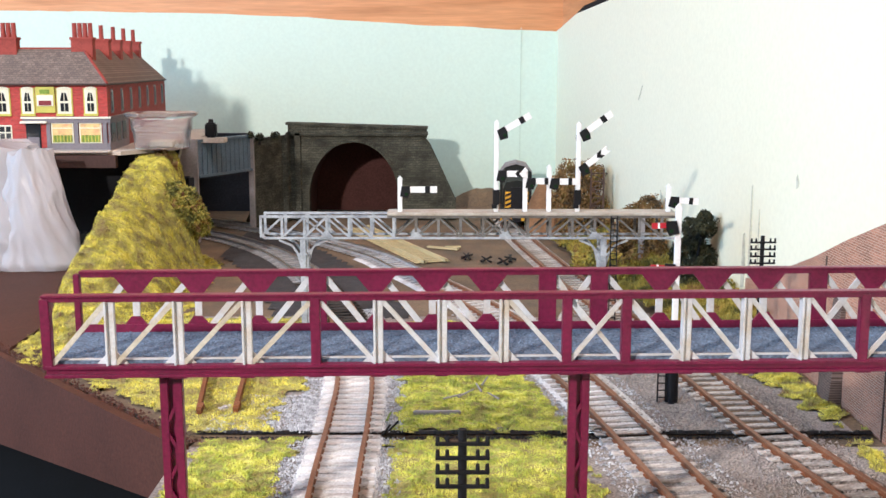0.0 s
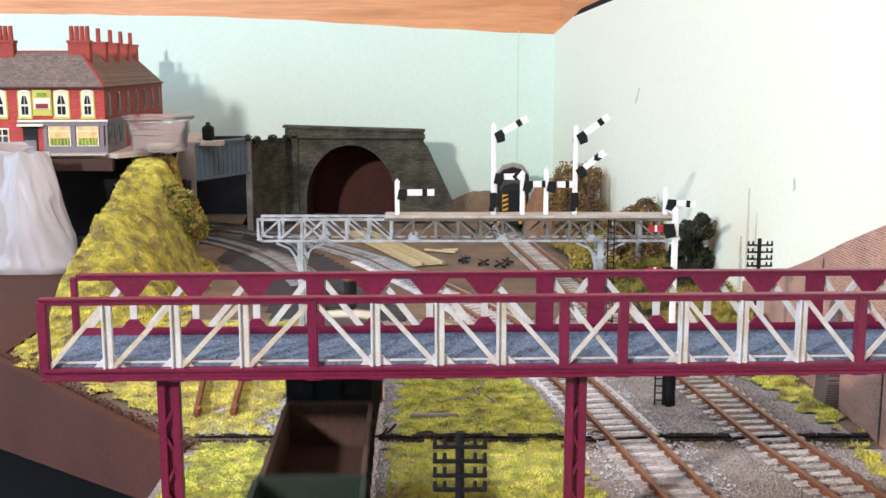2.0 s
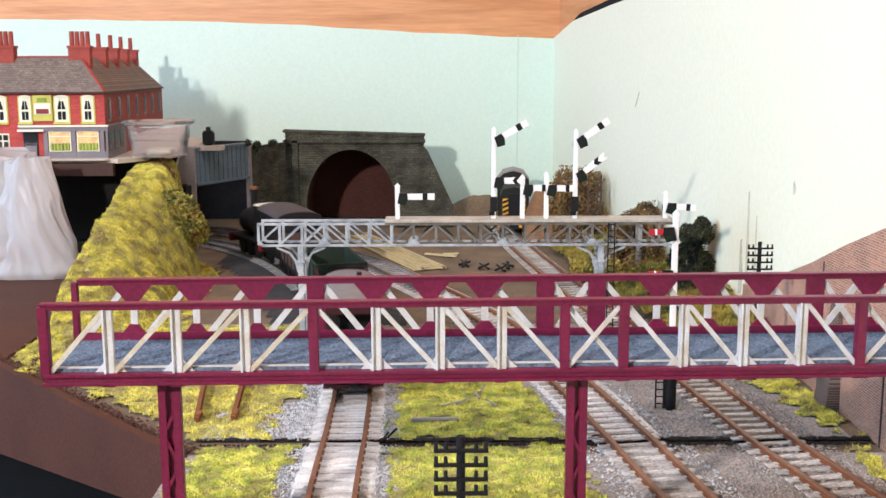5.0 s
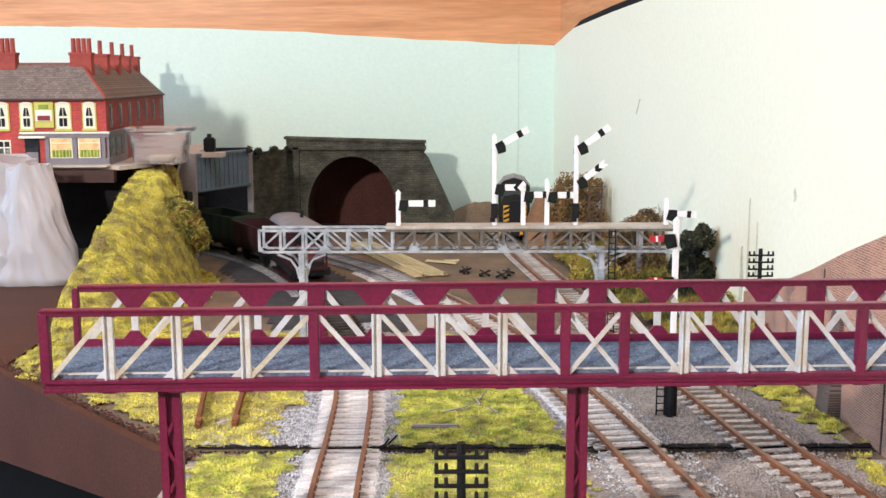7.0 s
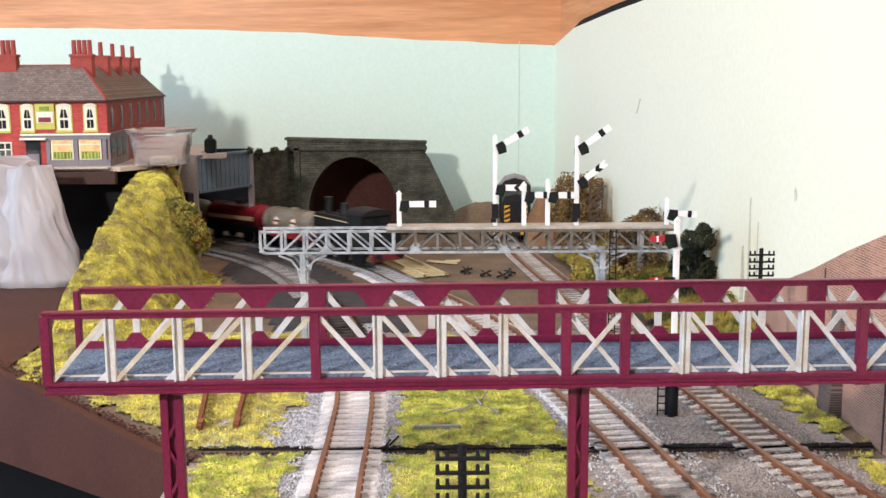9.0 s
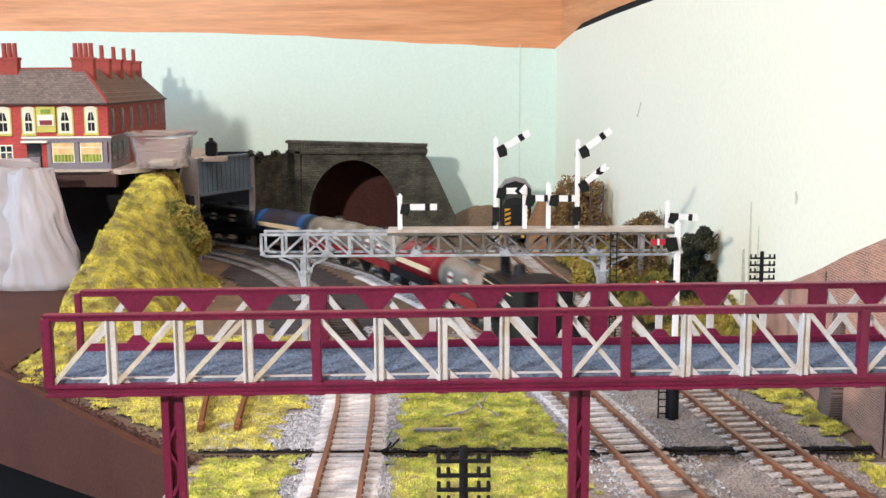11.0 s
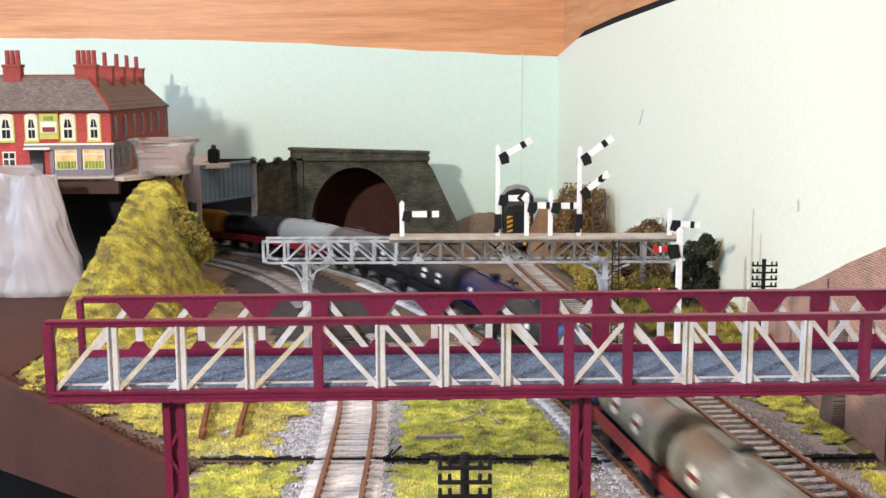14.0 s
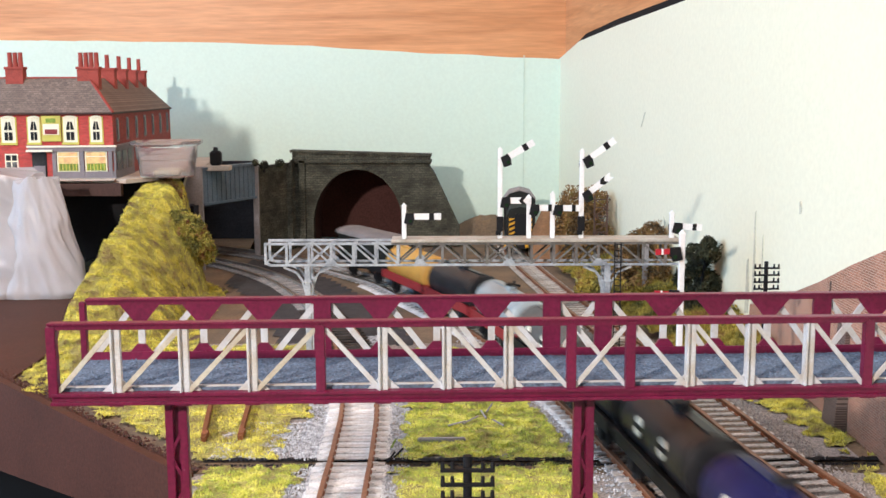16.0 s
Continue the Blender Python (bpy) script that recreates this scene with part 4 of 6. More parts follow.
        part("pane", box(B(), (x - 7.2, -1.5, 11.5), (x + 7.0, -1.1, 19.8)), SHOP_PRINT, w)
        part("curtain", box(B(), (x - 7.2, -1.6, 6.2), (x + 7.0, -1.1, 11.4)), CURTAIN, w, "green half curtain")
        for k in range(6):
            u = x - 6.6 + 2.5 * k
            part("curtain_fold", rod(B(), (u, -1.6, 6.3), (u, -1.6, 11.4), 0.45, sides=8), YELLOW_TRIM, w)
        part("transom", box(B(), (x - 7.6, -1.9, 16.4), (x + 7.4, -1.2, 17.0)), PALE_FRAME, w)
    door = part("door", box(B(), (-60, -0.8, 0), (-49.5, 0.1, 20)), DARK_GLASS, t, "dark recessed doorway")
    part("door_leaf", box(B(), (-58.8, -1.2, 0), (-50.6, -0.6, 10)), GREY_SHOP, door)
    part("canopy", box(B(), (-63, -5, 20.4), (-44, 0, 22.0), 0.2), WHITE_MARK, t, "white door canopy")
    for x in (-75, -100):
        w = part("window", box(B(), (x - 4.8, -0.7, 8), (x + 4.8, 0.1, 19), 0.2), PALE_FRAME, t)
        for sx in (-1, 1):
            for zz in (9, 14):
                part("pane", box(B(), (x + sx * 2.2 - 1.7, -1.0, zz), (x + sx * 2.2 + 1.7, -0.6, zz + 4)), DARK_GLASS, w)
        part("sill", box(B(), (x - 5.4, -1.6, 6.4), (x + 5.4, -0.2, 8)), YELLOW_TRIM, w)
    # side windows
    for k, y in enumerate((14, 46, 78, 110, 142, 174, 206)):
        w = part("side_window", box(B(), (-0.1, y - 3.4, 27), (0.6, y + 3.4, 45)), GREY_SHOP, t)
        part("pane", box(B(), (0.4, y - 2.4, 28.5), (0.9, y + 2.4, 43.5)), DARK_GLASS, w)
    side = part("side_shopfront", box(B(), (-0.1, -1, 0), (1.4, 60, 24.5)), GREY_SHOP, t)
    part("side_cornice", box(B(), (0, -2, 23), (2.6, 61, 25)), GREY_SHOP, side)
    for y in (8, 26, 44):
        part("side_pane", box(B(), (1.2, y - 6, 6), (1.8, y + 6, 20)), DARK_GLASS, side)
    part("pavement_slab", box(B(), (wid, -16, -0.4), (3, -2, 0.6), 0.2), PAVEMENT, t, "pale pavement slab")
    return t


pub()


# ---- clutter on the street ----
def tub():
    t = thing("plastic_tub", "clear plastic food tub with a wide rim", "tub", at=(-214, 818, ROAD_Z))
    bm = B()
    prof = [(17.5, 0.4), (18.6, 13), (19.4, 13.6), (20.0, 23), (23.4, 25), (23.6, 27.4), (22.8, 27.4), (19.4, 24), (18.6, 14.4), (17.9, 13.6), (16.8, 1.2)]
    rings = []
    for r, z in prof:
        ring = []
        for k in range(40):
            a = 2 * math.pi * k / 40
            e = 3.0
            cx, sx = math.cos(a), math.sin(a)
            q = (abs(cx) ** e + abs(sx) ** e) ** (-1 / e)
            ring.append(bm.verts.new((r * 1.12 * cx * q, r * sx * q, z)))
        rings.append(ring)
    for a, b in zip(rings, rings[1:]):
        for k in range(40):
            bm.faces.new((a[k], a[(k + 1) % 40], b[(k + 1) % 40], b[k]))
    bm.faces.new(rings[0][::-1])
    bm.faces.new(rings[-1])
    part("body", bm, CLEAR_PLASTIC, t, smooth=True)
    part("contents", box(B(), (-9, -8, 1.4), (10, 8, 5), 1.0), PALE_ROOF, t, "pale parts inside")


tub()
bm = box(B(), (-4.5, -4, 0), (4.5, 4, 12), 1.2)
rod(bm, (0, 0, 12), (0, 0, 15), 2.2, 1.8, 12)
bm.transform(Matrix.Translation((-190, 880, ROAD_Z + 4)))
solid("paint_pot", bm, BLACK, "small black pot standing at the bridge end", "pot")
bm = box(B(), (-204, 872, ROAD_Z), (-178, 886, ROAD_Z + 4), 0.5)
solid("card_strip", bm, PAVEMENT, "pale card block lying by the bridge", "card")


# ---- land ----
def near_line(line, x, y):
    return min((p.x - x) ** 2 + (p.y - y) ** 2 for p in line[::4]) ** 0.5


def mesh_thing(name, verts, faces, mat):
    me = bpy.data.meshes.new(name)
    me.from_pydata([tuple(c * MM for c in v) for v in verts], [], faces)
    me.materials.append(mat)
    return new(name, me)


bm = heightfield([-100 + 6 * k for k in range(49)], [-400 + 8 * k for k in range(100)], lambda x, y: -0.7 + 0.5 * noise.noise((x / 18, y / 18, 0)))
solid("gravel_near", bm, GRAVEL, "tan gravel ground between the near tracks", "gravel", kind="structure")
bm = heightfield([-190 + 6 * k for k in range(60)], [407 + 6 * k for k in range(34)], lambda x, y: -0.7 + 0.5 * noise.noise((x / 18, y / 18, 3)))
for v in list(bm.verts):
    if v.co.x + v.co.y < 318 or v.co.x > 200:
        bm.verts.remove(v)
solid("gravel_far", bm, GRAVEL, "tan gravel ground beyond the board joint", "gravel", kind="structure")
bm = heightfield([-170 + 5 * k for k in range(34)], [600 + 6 * k for k in range(70)], lambda x, y: -0.5 + 0.7 * noise.noise((x / 20, y / 20, 7)))
for v in list(bm.verts):
    if near_line(LINE_A, v.co.x, v.co.y) > 42:
        bm.verts.remove(v)
solid("ballast_curve", bm, DARK_BED, "dark grey ballast along the curving tracks, darkened further for shade", "ballast", kind="structure")


def bed(line, y0, y1, half, mat, z, name, label):
    used = [p for p in line if y0 <= p.y <= y1 and p.x > -460]
    bm = ribbon(B(), used[::2], [-half - 3, -half, half, half + 3], [z - 1.5, z, z, z - 1.5])
    return solid(name, bm, mat, label, "ballast", kind="structure")


bed(LINE_A, -300, 402, 14, PALE_BED, -0.05, "ballast_a_near", "pale fine ballast between the rails")
bed(LINE_A, 406, 560, 14, PALE_BED, -0.05, "ballast_a_far", "pale fine ballast between the rails")
bed(LINE_B, -300, 402, 12, BALLAST, -0.08, "ballast_b_near", "grey ballast under the track")
bed(LINE_B, 406, 800, 15, PALE_BED, -0.08, "ballast_b_far", "pale ballast under the track")
bed(LINE_C, 406, 980, 11, EARTH, -0.15, "ballast_c_far", "brown track bed")


def turf(name, label, mask, x0, x1, y0, y1, height, count, mat, tall=2.2, seed=1, step=2.5):
    """Uneven mat of fibres where mask is positive."""
    rng = random.Random(seed)
    nx, ny = int((x1 - x0) / step), int((y1 - y0) / step)
    verts, faces, index = [], [], {}

    def top(x, y):
        return height(x, y) + 0.5 * noise.noise((x / 7, y / 7, seed)) + 0.7 * noise.noise((x / 3.4, y / 3.4, seed + 1))

    def corner(i, j):
        if (i, j) not in index:
            x, y = x0 + i * step, y0 + j * step
            index[i, j] = len(verts)
            verts.append((x, y, top(x, y)))
        return index[i, j]

    def inside(x, y):
        return mask(x, y) + 7 * noise.noise((x / 9, y / 9, seed + 5)) + 3 * noise.noise((x / 3, y / 3, seed + 9)) > 0

    for i in range(nx):
        for j in range(ny):
            if inside(x0 + (i + 0.5) * step, y0 + (j + 0.5) * step):
                faces.append((corner(i, j), corner(i + 1, j), corner(i + 1, j + 1), corner(i, j + 1)))
    ground = mesh_thing(name, verts, faces, GRASS)
    tagged(ground, label, "grass", "", "stuff")
    fv, ff = [], []
    tries = 0
    while len(ff) < count and tries < count * 6:
        tries += 1
        x, y = rng.uniform(x0, x1), rng.uniform(y0, y1)
        if not inside(x, y):
            continue
        z = top(x, y) - 0.2
        clump = 0.5 + 0.9 * max(0, noise.noise((x / 6, y / 6, seed + 2)) + 0.35)
        h = tall * clump * rng.uniform(0.5, 1.2)
        a = rng.uniform(0, 6.283)
        lean = rng.uniform(0.2, 1.0) * h
        w = rng.uniform(0.14, 0.30)
        dx, dy = math.cos(a), math.sin(a)
        k = len(fv)
        fv += [(x - dy * w, y + dx * w, z), (x + dy * w, y - dx * w, z), (x + dx * lean, y + dy * lean, z + h)]
        ff.append((k, k + 1, k + 2))
    fibres = mesh_thing("grass_fibre", fv, ff, mat)
    fibres.parent = ground
    tagged(fibres, kind="stuff")
    return ground


def flat(x, y):
    return 0.0


def span(a, x, b):
    return min(x - a, b - x)


turf("grass_patch", "yellow-green static grass beside the near track", lambda x, y: min(span(-94, x, -57 - (400 - y) * 0.02), span(250, y, 398)), -100, -45, 240, 401, flat, 34000, FIBRE, 1.15, 1)
turf("grass_patch", "yellow-green static grass between the near tracks", lambda x, y: min(span(-19, x, 49 + (400 - y) * 0.10), span(250, y, 398)), -26, 70, 240, 401, flat, 52000, FIBRE, 1.15, 2)
turf("grass_patch", "yellow static grass with bare spots between the tracks", lambda x, y: min(span(-19, x, 52 - (y - 406) * 0.16), span(410, y, 590)), -26, 60, 406, 600, flat, 60000, FIBRE, 1.3, 3)
turf("grass_patch", "yellow static grass along the board edge", lambda x, y: min((x + y - 312) * 0.6, max(-64 - x, min(-58 - x, (y - 452) * 0.6)) - 6, span(408, y, 600)), -220, -50, 406, 600, flat, 60000, FIBRE_DRY, 1.4, 4)
turf("grass_patch", "dry yellow moss along the brick wall", lambda x, y: min(span(155 - (y - 420) * 0.22, x, 170), span(411, y, 520)) - 4, 118, 172, 406, 530, lambda x, y: 0.2, 12000, FIBRE_DRY, 1.8, 5)
turf("grass_patch", "low dry tufts on the gravel by the wall", lambda x, y: min(span(152, x, 170), span(330, y, 401)) - 6, 148, 172, 330, 401, flat, 2500, FIBRE_DRY, 1.8, 6)


# embankment that climbs to the street
def bank_left(y):
    pts = [(500, -196), (526, -207), (610, -222), (710, -222), (790, -229), (850, -232)]
    for (a, xa), (b, xb) in zip(pts, pts[1:]):
        if y <= b:
            return xa + (xb - xa) * (max(y, a) - a) / (b - a)
    return -232


def bank_height(x, y):
    crest = 79 * smoothstep(512, 805, y) ** 0.9 * (0.94 + 0.06 * smoothstep(800, 850, y))
    left = bank_left(y)
    foot = -158 - 14 * smoothstep(520, 760, y) - 29 * smoothstep(750, 835, y)
    u = (x - left) / (foot - left)
    fall = 1 - max(0.0, min(1.0, u)) ** (2.0 + 4.5 * smoothstep(720, 805, y))
    lip = smoothstep(-0.06, 0.03, u)
    return crest * fall * lip + (1 - 0.6 * lip * smoothstep(760, 800, y)) * (3.4 * noise.noise((x / 18, y / 18, 2)) + 2.4 * noise.noise((x / 7, y / 7, 4))) - 0.4


turf("embankment", "steep grassy embankment of yellow-green turf", lambda x, y: min(x - bank_left(y), -152 - 12 * smoothstep(520, 760, y) - 38 * smoothstep(750, 835, y) - x, span(500, y, 846)) + 6, -240, -134, 500, 850, bank_height, 130000, FIBRE_DRY, 1.7, 8, 2.5)
bm = B()
rows = []
for k in range(69):
    y = 500 + 5 * k
    z = max(0.3, bank_height(bank_left(y) + 3, y) - 1.5)
    rows.append([bm.verts.new((bank_left(y) + o, y, h)) for o, h in ((-1.5, -1), (-1.5, z * 0.9), (3, z * 0.9), (3, -1))])
for p, q in zip(rows, rows[1:]):
    for k in range(4):
        bm.faces.new((p[k], p[(k + 1) % 4], q[(k + 1) % 4], q[k]))
solid("embankment_side", bm, FASCIA, "dark board side of the embankment", "board", kind="structure")


# ---- ballast stones ----
def stones(name, label, count, place, mat, seed, size=0.55):
    rng = random.Random(seed)
    v, f = [], []
    n = 0
    while n < count:
        p = place(rng)
        if p is None:
            continue
        n += 1
        x, y, z = p
        r = size * rng.uniform(0.6, 1.5)
        k = len(v)
        for dx, dy, dz in ((1, 0, 0), (-1, 0.2, 0), (0.1, 1, 0), (0, -1, 0.1), (0.1, 0.1, 1.0)):
            v.append((x + dx * r * rng.uniform(0.6, 1.2), y + dy * r * rng.uniform(0.6, 1.2), z + dz * r))
        f += [(k, k + 2, k + 4), (k + 2, k + 1, k + 4), (k + 1, k + 3, k + 4), (k + 3, k, k + 4)]
    return tagged(mesh_thing(name, v, f, mat), label, "ballast", "", "stuff")


def beside(line, y0, y1, lo, hi):
    used = [p for p in line if y0 <= p.y <= y1 and p.x > -460]

    def place(rng):
        i = rng.randrange(1, len(used) - 1)
        d = (used[i + 1] - used[i - 1]).normalized()
        o = rng.uniform(lo, hi) * rng.choice((-1, 1))
        p = used[i] + Vector((d.y, -d.x)) * o + d * rng.uniform(-1, 1)
        return None if 400.5 < p.y < 407 else (p.x, p.y, -0.5)
    return place


stones("ballast", "loose grey ballast along the left line", 9000, beside(LINE_A, 270, 620, 13, 23), STONE_BIT, 11)
stones("ballast", "fine pale ballast between the sleepers", 5000, beside(LINE_A, 270, 560, 0, 14), PALE_BED, 12, 0.42)
stones("ballast", "loose tan ballast along the middle line", 7000, beside(LINE_B, 270, 620, 0, 22), STONE_BIT, 13)
stones("ballast", "loose tan ballast along the wall line", 7000, beside(LINE_C, 270, 620, 0, 22), GRAVEL, 14)
stones("gravel", "tan gravel scattered between the tracks", 6000, lambda rng: (rng.uniform(85, 150), rng.choice((rng.uniform(290, 400), rng.uniform(407, 520))), -0.5), GRAVEL, 15, 0.5)
stones("gravel", "grey gravel beside the buffer stub", 4000, lambda rng: (rng.uniform(-96, -52), rng.uniform(407, 455), -0.5), STONE_BIT, 16, 0.55)
stones("deck_grit", "blue-grey grit glued on the bridge deck", 7000, lambda rng: (rng.uniform(-112, 180), rng.uniform(304, 333.5), 59.4), DECK, 17, 0.36).matrix_basis = BRIDGE_TURN
bm = box(B(), (-98, 401.5, -6), (172, 406, -3.0))
solid("board_joint", bm, VOID, "dark gap where the two baseboards meet", "gap", kind="structure")
bm = heightfield([-98 + 3 * k for k in range(91)], [405.8, 407.2, 408.6, 410], lambda x, y: -0.6 + (1.0 if 406.5 < y < 409 else 0) * (0.5 + 0.8 * noise.noise((x / 5, y / 3, 1))))
solid("joint_lip", bm, VAN_BODY, "dark uneven lip along the board joint", "lip", kind="structure")

# ---- brick sheet wall on the right ----
top = [(260, 128), (300, 116), (408, 83.7), (446, 71), (485, 56.5), (525, 43.5), (551, 35.3), (580, 27), (640, 16), (700, 10)]
bm = prism(B(), [(260, -1)] + [(y, z) for y, z in top] + [(700, -1)], "x", 171, 173.5)
wall_r = solid("brick_wall", bm, BRICKWALL, "embossed orange-brown brick sheet wall with a sloping top", "wall", kind="structure")
bm = B()
v = [bm.verts.new(p) for p in [(165, 441, -1), (165, 456, -1), (171.2, 456, -1), (171.2, 441, -1), (169.5, 443, 46), (169.5, 453, 46), (171.2, 453, 46), (171.2, 443, 46)]]
for f in ((0, 1, 5, 4), (1, 2, 6, 5), (2, 3, 7, 6), (3, 0, 4, 7), (4, 5, 6, 7)):
    bm.faces.new([v[k] for k in f])
part("buttress", bm, BRICK_DARK, wall_r, "dark brick buttress")
for y in (398, 468):
    part("sheet_joint", box(B(), (170.4, y - 0.3, -1), (171.1, y + 0.3, 60 if y > 430 else 84)), BRICK_DARK, wall_r)


# ---- bushes and trees ----
def crown(rng, blobs, count, leaf, twig=0.0):
    v, f = [], []
    weights = [b[3] ** 2 for b in blobs]
    for _ in range(count):
        bx, by, bz, r = rng.choices(blobs, weights)[0]
        while True:
            d = Vector((rng.uniform(-1, 1), rng.uniform(-1, 1), rng.uniform(-1, 1)))
            if 0.3 < d.length < 1:
                break
        d = d.normalized() * (0.55 + 0.5 * rng.random()) * r * (1 + 0.35 * noise.noise((d.x * 2.2 + bx, d.y * 2.2, d.z * 2.2)))
        p = Vector((bx, by, bz)) + d
        a = Vector((rng.gauss(0, 1), rng.gauss(0, 1), rng.gauss(0, 1))).normalized() * leaf * rng.uniform(0.6, 1.4)
        b = a.cross(Vector((rng.gauss(0, 1), rng.gauss(0, 1), rng.gauss(0, 1)))).normalized() * leaf * rng.uniform(0.5, 1.1)
        k = len(v)
        v += [p - a, p + b, p + a, p - b]
        f.append((k, k + 1, k + 2, k + 3))
    return v, f


def bush(name, label, blobs, count, mat, leaf=1.1, seed=1, trunk=None):
    t = thing(name, label, "tree" if trunk else "bush", "trees and bushes")
    rng = random.Random(seed)
    v, f = crown(rng, blobs, count, leaf)
    ob = mesh_thing("crown", v, f, mat)
    ob.parent = t
    base = trunk or (blobs[0][0], blobs[0][1], blobs[0][2] - blobs[0][3])
    bm = B()
    rod(bm, (base[0], base[1], min(base[2], 0) - 0.5 if trunk else base[2] - 2), (blobs[0][0], blobs[0][1], blobs[0][2]), 1.4, 0.7, 7)
    for bx, by, bz, r in blobs[1:]:
        rod(bm, ((base[0] + blobs[0][0]) / 2, (base[1] + blobs[0][1]) / 2, (base[2] + blobs[0][2]) / 2), (bx, by, bz), 0.8, 0.3, 6)
    part("trunk", bm, VAN_BODY, t, "thin dark stems")
    return t


bush("bush", "bushy olive and russet shrub on the embankment", [(-184, 752, 47, 12), (-193, 756, 53, 9), (-179, 754, 38, 11), (-188, 748, 51, 8), (-175, 760, 30, 9), (-199, 754, 50, 6)], 17000, LEAF_GREEN, 0.8, 21)
bush("bush", "russet tuft on the embankment top", [(-214, 815, 72, 8), (-222, 820, 76, 6), (-206, 806, 66, 6)], 1200, LEAF_RUSSET, 1.0, 22)
bush("tree", "russet autumn tree against the wall", [(112, 862, 40, 16), (104, 868, 52, 14), (118, 866, 54, 13), (98, 860, 34, 14), (122, 858, 28, 13), (108, 850, 18, 16), (128, 850, 14, 10)], 18000, LEAF_RUSSET, 0.9, 23, (110, 862, 0))
bush("tree", "small russet tree against the wall", [(137, 734, 32, 12), (131, 730, 40, 9), (142, 730, 46, 9), (145, 726, 34, 9), (124, 728, 27, 10), (139, 722, 18, 13), (118, 726, 16, 8)], 15000, LEAF_RUSSET, 0.85, 24, (137, 732, 0))
bush("tree", "dark green tree against the wall", [(152, 640, 36, 8), (157, 634, 48, 7), (150, 642, 46, 6), (158, 638, 28, 8), (152, 634, 20, 10), (156, 632, 54, 4), (145, 646, 30, 6)], 13000, LEAF_DARK, 0.75, 25, (150, 625, 0))
def wall_x(y):
    return 110.5 + (1068 - y) * 0.1273


def wild_height(x, y):
    return 22 * smoothstep(62, 2, wall_x(y) - x) * (0.6 + 0.5 * noise.noise((y / 26, 1, 0))) + 2.5 * noise.noise((x / 9, y / 9, 6)) + 1.5


turf("undergrowth", "brown and yellow wild undergrowth along the side wall", lambda x, y: min(x - 96 - (800 - y) * 0.14, wall_x(y) - 1 - x, span(545, y, 860)), 84, 185, 540, 870, wild_height, 52000, FIBRE_BANK, 4.2, 26, 3.0)
bush("bush", "yellow-brown shrub by the gantry post", [(104, 720, 8, 9), (112, 700, 12, 10), (97, 735, 6, 8), (120, 690, 10, 9)], 2600, FIBRE_BANK, 1.1, 27)
bush("bush", "yellow undergrowth at the wall foot", [(165, 590, 10, 9), (160, 606, 14, 9), (169, 575, 6, 8)], 2600, FIBRE_BANK, 1.1, 28)
bush("bush", "low mossy growth beside the bridge end", [(-160, 935, 80, 4), (-150, 960, 80, 4), (-166, 925, 83, 3)], 700, LEAF_DARK, 0.9, 29)
bm = heightfield([70 + 6 * k for k in range(13)], [880 + 6 * k for k in range(16)], lambda x, y: (46 * math.exp(-((x - 86) / 15) ** 2 - ((y - 915) / 20) ** 2) + 3 * noise.noise((x / 9, y / 9, 4))))
solid("rock", bm, PALE_ROCK, "orange-brown rocky mound behind the shunter", "rock")
bm = heightfield([8 + 5 * k for k in range(13)], [1008 + 4 * k for k in range(13)], lambda x, y: (24 * math.exp(-((x - 40) / 40) ** 2 - ((y - 1045) / 30) ** 2) + 2 * noise.noise((x / 9, y / 9, 4)) - 1))
solid("earth_mound", bm, EARTH, "low brown mound beside the tunnel", "mound")
lat = thing("lattice_tower", "rusty brown lattice tower behind the trees", "tower", at=(122, 842, 0))
for sx in (-5, 5):
    part("tower_leg", box(B(), (sx - 0.7, -0.7, -0.5), (sx + 0.7, 0.7, 62), 0.1), OPEN_BROWN, lat)
for k in range(9):
    part("tower_tie", box(B(), (-5, -0.5, 6 + 6.5 * k), (5, 0.5, 7 + 6.5 * k)), OPEN_BROWN, lat)
    part("tower_brace", beam(B(), (-5 if k % 2 else 5, 0, 6 + 6.5 * k - 5.5), (5 if k % 2 else -5, 0, 6 + 6.5 * k), 0.8, 0.6), OPEN_BROWN, lat)
solid("grey_post", box(B(), (132.5, 714, -0.5), (136.5, 717, 43), 0.3), CONCRETE, "plain grey post in front of the trees", "post")


